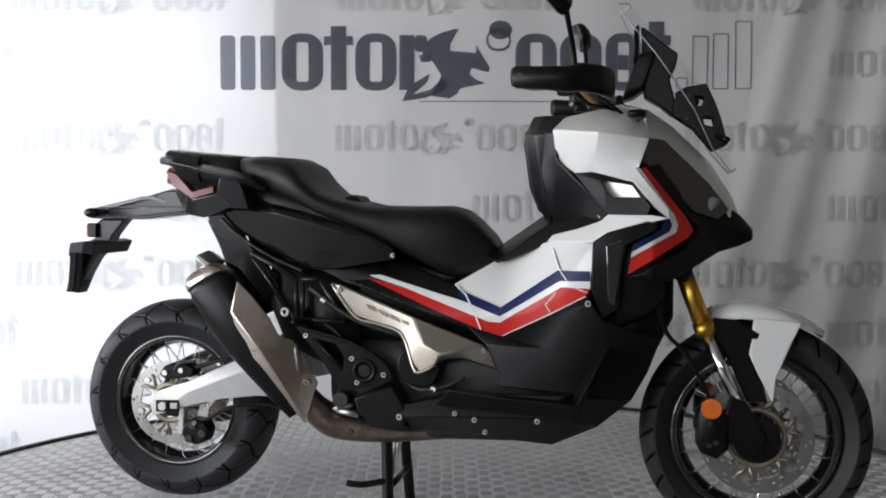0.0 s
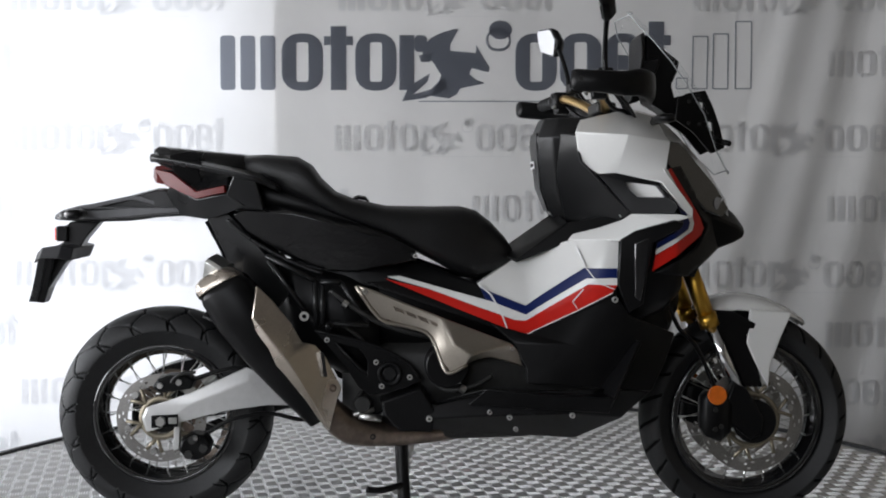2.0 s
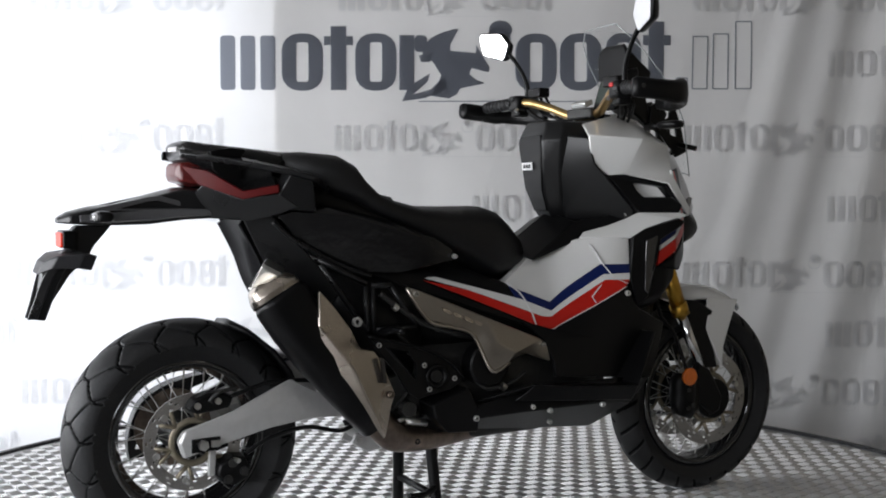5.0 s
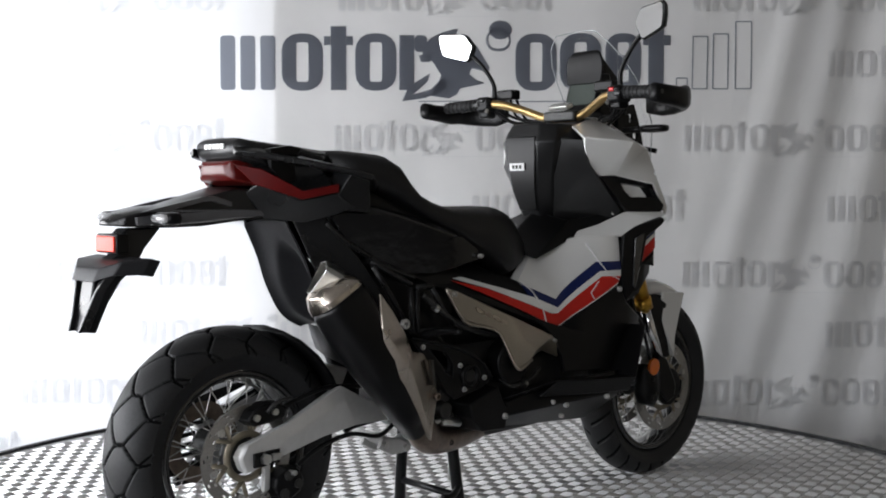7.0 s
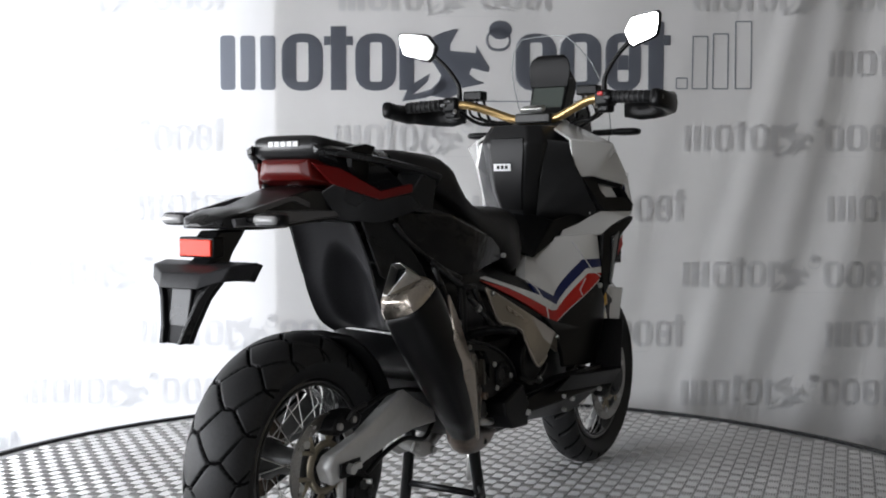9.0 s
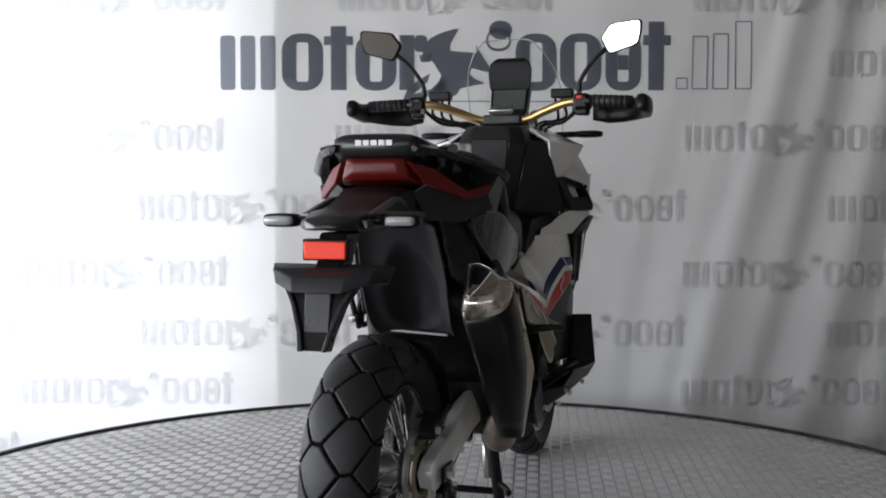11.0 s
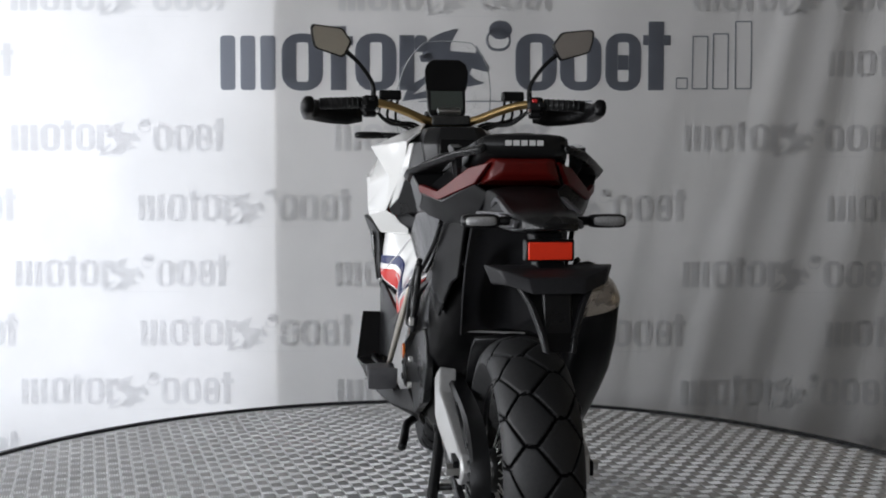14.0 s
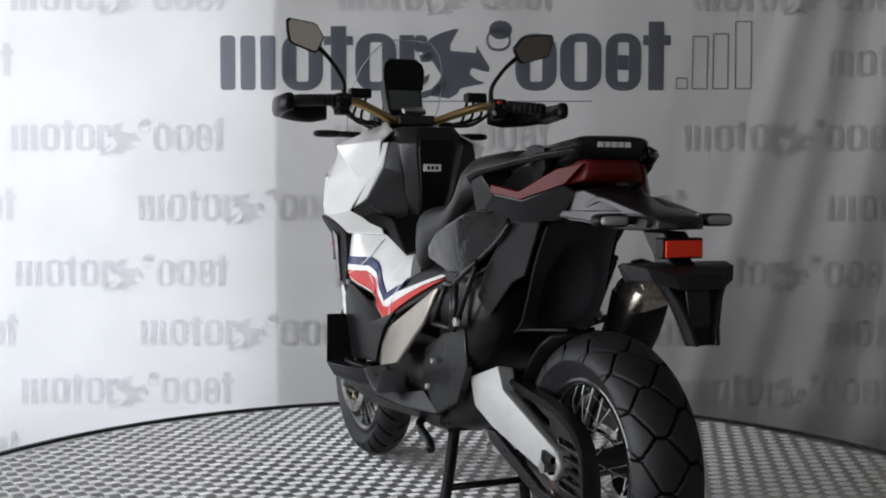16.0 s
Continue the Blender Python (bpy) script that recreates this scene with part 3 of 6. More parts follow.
def spokes(cx, cz, r_hub, r_rim, hub_y, count, parent):
    me = None
    for i in range(count):
        side = 1 if i % 2 else -1
        a = 2 * math.pi * (i // 2) / (count / 2) + (0.09 if side > 0 else 0)
        lean = 0.42 if (i // 2) % 2 else -0.42
        p0 = Vector((cx + r_hub * math.cos(a + lean), side * hub_y, cz + r_hub * math.sin(a + lean)))
        p1 = Vector((cx + r_rim * math.cos(a), side * 0.018, cz + r_rim * math.sin(a)))
        d = p1 - p0
        if me is None:
            bm = bmesh.new()
            rod((0, 0, 0), (0, 0, 1), 0.0015, 6, bm=bm)
            rod((0, 0, 0.90), (0, 0, 1), 0.0027, 6, bm=bm)
            ob = part("spoke", bm, M_STEEL, parent)
            me = ob.data
        else:
            ob = new("spoke", me)
            ob.parent = parent
        ob.matrix_basis = Matrix.Translation(p0) @ d.to_track_quat("Z", "Y").to_matrix().to_4x4() @ Matrix.Diagonal((1, 1, d.length, 1))


def wheel(name, cx, cz, radius, width, rim_r, groove, disc_r, disc_ys, label):
    w = width * 0.36
    rim = part(name, lathe([(rim_r + 0.012, -w), (rim_r - 0.006, -w), (rim_r - 0.010, -w * 0.8), (rim_r - 0.022, -w * 0.35), (rim_r - 0.026, 0), (rim_r - 0.022, w * 0.35), (rim_r - 0.010, w * 0.8), (rim_r - 0.006, w), (rim_r + 0.012, w), (rim_r + 0.002, 0)], cx, cz, 96), M_GLOSS, bike, label, smooth=True)
    tyre(cx, cz, radius, width, groove, rim)
    part("rim_line", lathe([(rim_r - 0.004, -w - 0.001), (rim_r - 0.008, -w - 0.001), (rim_r - 0.008, -w + 0.002), (rim_r - 0.004, -w + 0.002)], cx, cz, 96), M_ALLOY, rim, "thin rim edge", smooth=True)
    part("hub", lathe([(0.012, -0.075), (0.045, -0.075), (0.050, -0.06), (0.034, -0.045), (0.030, 0), (0.034, 0.045), (0.050, 0.06), (0.045, 0.075), (0.012, 0.075)], cx, cz, 40), M_ALLOY, rim, "black cast hub", smooth=True)
    spokes(cx, cz, 0.044, rim_r - 0.020, 0.062, 40, rim)
    holes = {(i * 3 + (1 if q == 2 else 0) + (2 if q == 4 else 0), q) for i in range(24) for q in (1, 2, 4) if (i + q) % 2}
    for y in disc_ys:
        part("brake_disc", drilled_disc(disc_r * 0.76, disc_r, y, cx, cz, 0.005, holes=holes), M_DISC, rim, "drilled steel brake disc")
        q = 0.066 if disc_r > 0.13 else 0.045
        bm = lathe([(q, y - 0.004), (q + 0.015, y - 0.004), (q + 0.015, y + 0.004), (q, y + 0.004)], cx, cz, 40)
        part("disc_carrier", bm, M_CARRIER, rim, "bronze disc carrier", smooth=True)
        for i in range(6):
            a = 2 * math.pi * i / 6 + 0.3
            for da in (-0.22, 0.22):
                part("carrier_arm", rod((cx + (q + 0.012) * math.cos(a), y, cz + (q + 0.012) * math.sin(a)), (cx + disc_r * 0.79 * math.cos(a + da), y, cz + disc_r * 0.79 * math.sin(a + da)), 0.0055, 8), M_CARRIER, rim, smooth=True)
        for i in range(6):
            a = 2 * math.pi * i / 6 + 0.3
            part("rivet", rod((cx + disc_r * 0.78 * math.cos(a), y - 0.007, cz + disc_r * 0.78 * math.sin(a)), (cx + disc_r * 0.78 * math.cos(a), y + 0.007, cz + disc_r * 0.78 * math.sin(a)), 0.009, 12), M_STEEL, rim)
    return rim


front_wheel = wheel("front_wheel", FX, FZ, FR, 0.125, 0.212, front_groove, 0.148, (-0.078, 0.078), "spoked front wheel with a black rim")
rear_wheel = wheel("rear_wheel", RX, RZ, RR, 0.168, 0.186, rear_groove, 0.120, (-0.098,), "spoked rear wheel with a black rim")


def pair(name, make, material, label="", smooth=False, bevel=0.0, parent=None, crease=34):
    """The same part on both sides."""
    return [part(name, make(s), material, parent or bike, label, smooth, bevel, crease) for s in (-1, 1)]


# ---- body sides ----
def flank(x, z):
    """Half the width of the body at x, z."""
    k = min(max((x - 0.19) / 0.235, 0.0), 1.0)
    lean = 0.42 * max(0.0, z - 0.69) * (1 - min(max((x - 0.30) / 0.13, 0.0), 1.0))
    nose = 0.55 * max(0.0, x - 0.47)
    return 0.186 + 0.022 * k - lean - nose


# dark core: engine, tank tunnel and frame
part("engine_case", loft([oval(x, 0, z, hy, hz, 4, 20) for x, z, hy, hz in ((-0.30, 0.44, 0.10, 0.09), (-0.22, 0.43, 0.15, 0.13), (0.0, 0.43, 0.165, 0.14), (0.25, 0.42, 0.165, 0.12), (0.40, 0.44, 0.13, 0.10), (0.46, 0.46, 0.09, 0.06))]), M_ALLOY, bike, "dark cast engine case", smooth=True)
part("frame_core", loft([oval(x, 0, z, hy, hz, 4, 20) for x, z, hy, hz in ((-0.42, 0.74, 0.12, 0.09), (-0.25, 0.66, 0.15, 0.14), (0.0, 0.61, 0.15, 0.10), (0.2, 0.60, 0.15, 0.09), (0.40, 0.68, 0.15, 0.15), (0.52, 0.72, 0.13, 0.17), (0.60, 0.74, 0.09, 0.14))]), M_BLACK, bike, "black frame and inner covers", smooth=True)
part("steering_head", loft([oval(x, 0, z, hy, hz, 4, 20) for x, z, hy, hz in ((0.40, 0.97, 0.12, 0.12), (0.50, 0.96, 0.16, 0.18), (0.60, 0.95, 0.14, 0.16), (0.68, 0.93, 0.10, 0.12))]), M_BLACK, bike, "black inner cowl", smooth=True)
part("sump", loft([oval(x, 0, z, hy, hz, 3, 16) for x, z, hy, hz in ((-0.14, 0.31, 0.08, 0.03), (0.0, 0.295, 0.12, 0.035), (0.2, 0.295, 0.12, 0.03), (0.36, 0.31, 0.10, 0.03))]), M_ALLOY, bike, "cast oil sump", smooth=True)

part("radiator_shroud", loft([oval(x, 0, z, hy, hz, 5, 20) for x, z, hy, hz in ((0.43, 0.72, 0.18, 0.13), (0.50, 0.73, 0.204, 0.14), (0.57, 0.745, 0.208, 0.13), (0.615, 0.765, 0.200, 0.10))]), M_BLACK, bike, "black radiator shroud", smooth=True)
part("inner_fender", loft([oval(x, 0, z, hy, hz, 4, 16) for x, z, hy, hz in ((0.44, 0.56, 0.12, 0.14), (0.52, 0.57, 0.13, 0.15), (0.58, 0.62, 0.125, 0.13), (0.615, 0.66, 0.11, 0.10), (0.640, 0.69, 0.085, 0.08))]), M_BLACK, bike, "black inner front fender", smooth=True)
part("battery_cover", loft([oval(x, 0, z, hy, hz, 4, 16) for x, z, hy, hz in ((-0.47, 0.68, 0.12, 0.08), (-0.42, 0.64, 0.16, 0.13), (-0.30, 0.60, 0.17, 0.15), (-0.20, 0.58, 0.17, 0.14))]), M_BLACK, bike, "black inner rear cover", smooth=True)

# lower fairing
pair("side_fairing", lambda s: shell([(0.10, 0.196, 0.60), (0.192, 0.190, 0.570), (0.43, 0.228, 0.672), (0.465, 0.228, 0.622), (0.608, 0.165, 0.565), (0.578, 0.178, 0.485), (0.535, 0.197, 0.41), (0.37, 0.235, 0.43), (0.19, 0.218, 0.44), (0.19, 0.212, 0.478), (0.155, 0.205, 0.548), (0.30, 0.217, 0.545)],
     [(0, 1, 11, 10), (1, 2, 11), (2, 3, 11), (3, 7, 11), (3, 4, 5, 6), (3, 6, 7), (7, 8, 11), (8, 9, 11), (9, 10, 11)], 0.012, s), M_BLACK, "matt black side fairing", bevel=0.004)
pair("lower_fairing", lambda s: shell([(-0.214, 0.17, 0.348), (-0.138, 0.19, 0.408), (-0.048, 0.225, 0.388), (0.087, 0.250, 0.424), (0.37, 0.262, 0.432), (0.535, 0.192, 0.41), (0.452, 0.205, 0.342), (0.330, 0.175, 0.282), (0.133, 0.165, 0.293), (-0.048, 0.165, 0.308), (-0.153, 0.150, 0.304), (0.06, 0.268, 0.365), (0.31, 0.282, 0.372), (-0.08, 0.235, 0.352)],
     [(0, 1, 13), (1, 2, 13), (2, 3, 11, 13), (3, 4, 12, 11), (4, 5, 6), (4, 6, 12), (6, 7, 12), (7, 8, 11, 12), (8, 9, 13, 11), (9, 10, 0, 13)], 0.012, s), M_BLACK, "matt black lower fairing", bevel=0.004)
pair("footboard", lambda s: shell([(-0.06, 0.205, 0.392), (0.09, 0.225, 0.430), (0.38, 0.225, 0.420), (0.49, 0.200, 0.555), (0.475, 0.285, 0.560), (0.405, 0.310, 0.415), (0.20, 0.305, 0.428), (0.074, 0.296, 0.441), (0.03, 0.270, 0.395), (0.20, 0.290, 0.385), (0.40, 0.285, 0.370)],
     [(0, 1, 7), (1, 6, 7), (1, 2, 5, 6), (2, 3, 4, 5), (7, 6, 9, 8), (6, 5, 10, 9)], 0.010, s), M_BLACK, "black footboard", bevel=0.003)

# step-through and its stripes
def panel_y(x, z):
    k = min(max((x - 0.192) / 0.24, 0.0), 1.0)
    k = k * k * (3 - 2 * k)
    base = 0.188 + 0.038 * k
    rise = max(0.0, z - (0.62 + 0.09 * k))
    return base - rise * rise * (2.6 * (1 - k) + 0.6) - rise * (0.10 * (1 - k) + 0.05)


def side_y(s):
    """The left panel is hollow before its forward edge."""
    if s < 0:
        return panel_y
    return lambda x, z: panel_y(x, z) - 0.036 * math.exp(-((x - 0.325) / 0.055) ** 2)


def band(pts, s, y, lift):
    return drape(pts, y, lift, 0.008, s, 0.016)


pair("step_panel", lambda s: drape([(0.064, 0.703), (0.17, 0.765), (0.24, 0.792), (0.31, 0.817), (0.437, 0.827), (0.430, 0.70), (0.350, 0.700), (0.192, 0.600), (0.12, 0.630)], side_y(s), 0.0, 0.03, s), M_WHITE, "pearl white step-through panel", smooth="soft")
pair("navy_stripe", lambda s: band([(0.072, 0.692), (0.192, 0.645), (0.345, 0.747), (0.430, 0.747), (0.430, 0.722), (0.350, 0.720), (0.192, 0.622), (0.085, 0.662)], s, side_y(s), 0.0042), M_BLUE, smooth="soft")
pair("white_stripe", lambda s: band([(-0.145, 0.724), (0.10, 0.657), (0.192, 0.6215), (0.350, 0.7195), (0.430, 0.7215), (0.430, 0.703), (0.355, 0.705), (0.192, 0.606), (0.162, 0.608), (-0.06, 0.688), (-0.18, 0.722)], s, side_y(s), 0.0046), M_DECAL_WHITE, smooth="soft")
pair("red_stripe", lambda s: band([(-0.185, 0.717), (-0.06, 0.687), (0.162, 0.607), (0.192, 0.605), (0.355, 0.704), (0.430, 0.702), (0.418, 0.684), (0.312, 0.628), (0.192, 0.569), (0.139, 0.586), (0.012, 0.637)], s, side_y(s), 0.0042), M_RED, smooth="soft")
pair("stripe_edge", lambda s: band([(0.139, 0.586), (0.192, 0.569), (0.312, 0.628), (0.418, 0.684), (0.419, 0.6815), (0.313, 0.6255), (0.192, 0.5662), (0.138, 0.584)], s, side_y(s), 0.0046), M_DECAL_WHITE, smooth="soft")
pair("panel_seam", lambda s: band([(0.066, 0.700), (0.096, 0.675), (0.122, 0.630), (0.139, 0.586), (0.143, 0.586), (0.126, 0.631), (0.100, 0.677), (0.070, 0.702)], s, side_y(s), 0.0062), M_LABEL)
def seam_line(pts, w=0.003):
    """The outline of a thin line through points in x, z."""
    up, low = [], []
    for i, (x, z) in enumerate(pts):
        a, b = pts[max(i - 1, 0)], pts[min(i + 1, len(pts) - 1)]
        d = Vector((b[0] - a[0], b[1] - a[1])).normalized() * w / 2
        up.append((x - d.y, z + d.x))
        low.append((x + d.y, z - d.x))
    return up + low[::-1]


pair("panel_seam", lambda s: band(seam_line([(0.330, 0.802), (0.349, 0.750), (0.378, 0.710), (0.423, 0.692)], 0.0022), s, side_y(s), 0.0062), M_LABEL)
pair("panel_seam", lambda s: band(seam_line([(0.342, 0.691), (0.314, 0.658), (0.326, 0.640)], 0.0022), s, side_y(s), 0.0062), M_LABEL)
pair("stripe_bed", lambda s: band([(-0.29, 0.742), (-0.10, 0.765), (0.062, 0.703), (0.11, 0.665), (0.20, 0.620), (0.430, 0.715), (0.430, 0.660), (0.312, 0.615), (0.192, 0.560), (0.10, 0.586), (-0.24, 0.705)], s, side_y(s), -0.002), M_BLACK, "black panel under the seat", smooth=True)

# upper cowl; its flanks stand out, and the left one is tucked in behind
def flare(pts, s):
    out = []
    for x, y, z in pts:
        k = min(max((y - 0.195) / 0.035, 0.0), 1.0) * min(max((z - 0.84) / 0.05, 0.0), 1.0) * (1.9 if z > 1.05 else 1.0)
        tuck = 0.018 * min(max((0.45 - x) / 0.08, 0.0), 1.0) if s > 0 and y > 0.14 and z > 0.88 else 0.0
        out.append((x, y * (1 + 0.09 * k) - tuck * max(0.0, 1 - k), z))
    return out


pair("front_cowl", lambda s: shell(flare([(0.350, 0.105, 1.148), (0.49, 0.075, 1.182), (0.555, 0.075, 1.165), (0.325, 0.172, 1.112), (0.45, 0.226, 1.100), (0.575, 0.205, 1.085), (0.336, 0.176, 1.030), (0.386, 0.184, 0.997), (0.430, 0.200, 1.000), (0.538, 0.244, 0.974), (0.548, 0.245, 1.005), (0.628, 0.232, 0.905), (0.628, 0.232, 0.880), (0.588, 0.241, 0.912)] + ([(0.582, 0.242, 0.886), (0.472, 0.206, 0.888)] if s > 0 else []), s),
     [(0, 1, 4, 3), (1, 2, 5, 4), (3, 4, 7, 6), (4, 8, 7), (4, 5, 10, 9, 8), (9, 10, 11, 13), (13, 11, 12)] + ([(7, 8, 15), (8, 9, 13, 14, 15)] if s > 0 else []), 0.008, s), M_WHITE, "pearl white front cowl", bevel=0.004, crease=70)
pair("cowl_bridge", lambda s: shell(flare([(0.472, 0.206, 0.893), (0.580, 0.242, 0.892), (0.628, 0.232, 0.884), (0.575, 0.246, 0.873), (0.472, 0.242, 0.848), (0.435, 0.230, 0.823), (0.31, 0.150, 0.820), (0.325, 0.150, 0.838), (0.392, 0.168, 0.855), (0.452, 0.180, 0.876)], s),
     [(0, 1, 2, 3), (0, 3, 4, 9), (9, 4, 5, 8), (8, 5, 6, 7)], 0.008, s), M_WHITE, "pearl white cowl edge", bevel=0.003)


def vent_frame(s):
    out = [(0.386, 0.996), (0.430, 0.999), (0.545, 0.973), (0.598, 0.912), (0.588, 0.892), (0.474, 0.894)]
    inn = [(0.457, 0.977), (0.475, 0.977), (0.545, 0.966), (0.570, 0.936), (0.492, 0.936), (0.470, 0.955)]
    bm = bmesh.new()
    rows = [[bm.verts.new((x - 0.10 * max(0.0, x - 0.43), s * (0.186 + 0.42 * (x - 0.386) + y), z)) for x, z in loop] for loop, y in ((out, -0.016), (out, 0.0), (inn, -0.008), (inn, -0.035))]
    for a, b in zip(rows, rows[1:]):
        for i in range(6):
            bm.faces.new((a[i], a[(i + 1) % 6], b[(i + 1) % 6], b[i]))
    return bm


part("brake_lever_frame", vent_frame(-1), M_BLACK, bike, "black parking brake lever in the cowl", bevel=0.002)
part("lever_recess", slab([(0.452, 0.980), (0.548, 0.970), (0.575, 0.932), (0.488, 0.930), (0.462, 0.952)], 0.150, lambda x, z: 0.150 + 0.46 * (x - 0.386), -1), M_WHITE, bike, "white panel behind the brake lever")

# inner leg shield with the glove box
def leg_shield():
    rows = []
    for z, xs, hy in ((1.155, (0.262, 0.40), 0.085), (1.13, (0.252, 0.40), 0.100), (1.10, (0.240, 0.40), 0.107), (1.03, (0.247, 0.42), 0.094), (0.95, (0.258, 0.46), 0.078), (0.90, (0.278, 0.48), 0.064), (0.872, (0.296, 0.48), 0.056)):
        x0, x1 = xs
        rows.append([(x0 + 0.035, -hy, z), (x0, -hy * 0.62, z), (x0, hy * 0.62, z), (x0 + 0.035, hy, z), (x1, hy * 1.18, z), (x1, -hy * 1.18, z)])
    return loft(rows)


leg = part("leg_shield", leg_shield(), M_GREY, bike, "dark grey inner leg shield with a glove box", bevel=0.005)
part("glove_box_lid", loft([[(x - 0.004, -hy, z), (x - 0.004, hy, z), (x + 0.02, hy * 1.02, z), (x + 0.02, -hy * 1.02, z)] for z, x, hy in ((1.115, 0.244, 0.056), (1.08, 0.241, 0.059), (0.96, 0.255, 0.046), (0.895, 0.280, 0.035))]), M_BLACK, leg, "black glove box lid", bevel=0.003)
# Slab paler than the black plastic: stands in for its lit, glossy facet.
part("shield_ledge", block(0.302, 0.0, 0.868, 0.020, 0.094, 0.018, Matrix.Rotation(radians(-30), 4, "Y")), M_SHEEN_GREY, leg, "pale slab painted as lit plastic at the foot of the leg shield", bevel=0.003)
part("label", block(0.239, 0.015, 1.026, 0.002, 0.058, 0.022, Matrix.Rotation(radians(-6), 4, "Y")), M_LABEL, leg, "small white sticker with a printed code")
for i in range(3):
    part("code_bar", block(0.2375, 0.028 - 0.014 * i, 1.026, 0.002, 0.009, 0.011), M_BLACK, leg)
KNEE = [(0.296, 0.108, 1.112), (0.330, 0.165, 1.105), (0.338, 0.185, 1.032), (0.474, 0.198, 0.896), (0.455, 0.188, 0.876), (0.322, 0.062, 0.866), (0.312, 0.064, 0.900), (0.288, 0.090, 1.000)]
part("knee_panel", shell(flare(KNEE + [(0.320, 0.166, 1.030), (0.410, 0.182, 0.930), (0.320, 0.148, 1.108)], 1), [(0, 10, 8, 7), (7, 8, 9, 6), (9, 3, 4, 5), (9, 5, 6)], 0.010, 1), M_GREY, bike, "dark grey knee panel", bevel=0.004)
part("cowl_inner_edge", shell(flare(KNEE + [(0.320, 0.166, 1.030), (0.410, 0.182, 0.930), (0.320, 0.148, 1.108)], 1), [(10, 1, 2, 8), (8, 2, 3, 9)], 0.010, 1), M_WHITE, bike, "pearl white inner edge of the cowl", bevel=0.003)
part("knee_panel", shell(KNEE, [(0, 1, 2, 7), (7, 2, 6), (2, 3, 4, 5), (2, 5, 6)], 0.010, -1), M_GREY, bike, "dark grey knee panel", bevel=0.004)
pair("tunnel_cover", lambda s: shell([(0.165, 0.0, 0.800), (0.30, 0.0, 0.895), (0.318, 0.118, 0.868), (0.470, 0.172, 0.895), (0.452, 0.176, 0.873), (0.398, 0.166, 0.853), (0.318, 0.138, 0.816), (0.172, 0.128, 0.762), (0.150, 0.10, 0.775)],
     [(0, 1, 2, 7, 8), (2, 3, 4, 5), (2, 5, 6, 7)], 0.008, s), M_BLACK, "black tunnel cover before the seat", bevel=0.003)

# beak and headlamp
part("beak", loft([[(x, -hy, z0), (x, -hy * 0.6, z1), (x, hy * 0.6, z1), (x, hy, z0), (x, hy * 0.7, zb), (x, -hy * 0.7, zb)] for x, hy, z0, z1, zb in
     ((0.56, 0.150, 0.95, 1.135, 0.74), (0.62, 0.145, 0.93, 1.085, 0.735), (0.68, 0.130, 0.90, 1.005, 0.765), (0.75, 0.105, 0.875, 0.935, 0.790), (0.81, 0.070, 0.855, 0.890, 0.808), (0.845, 0.035, 0.838, 0.852, 0.822))]), M_BLACK, bike, "black beak", bevel=0.006)
pair("nose_panel", lambda s: shell([(0.500, 0.000, 1.190), (0.570, 0.0, 1.173), (0.634, 0.0, 1.127), (0.730, 0.0, 1.034), (0.792, 0.0, 0.940), (0.808, 0.0, 0.895), (0.495, 0.080, 1.182), (0.562, 0.085, 1.165), (0.624, 0.080, 1.116), (0.718, 0.066, 1.022), (0.780, 0.052, 0.931), (0.796, 0.045, 0.889), (0.572, 0.204, 1.086), (0.604, 0.164, 1.074), (0.658, 0.140, 1.026), (0.724, 0.112, 0.955), (0.776, 0.080, 0.900), (0.784, 0.072, 0.882)],
     [(0, 1, 7, 6), (1, 2, 8, 7), (2, 3, 9, 8), (3, 4, 10, 9), (4, 5, 11, 10), (7, 8, 13, 12), (8, 9, 14, 13), (9, 10, 15, 14), (10, 11, 17, 16), (10, 16, 15)], 0.006, s), M_WHITE, "pearl white nose panel", bevel=0.003, crease=70)
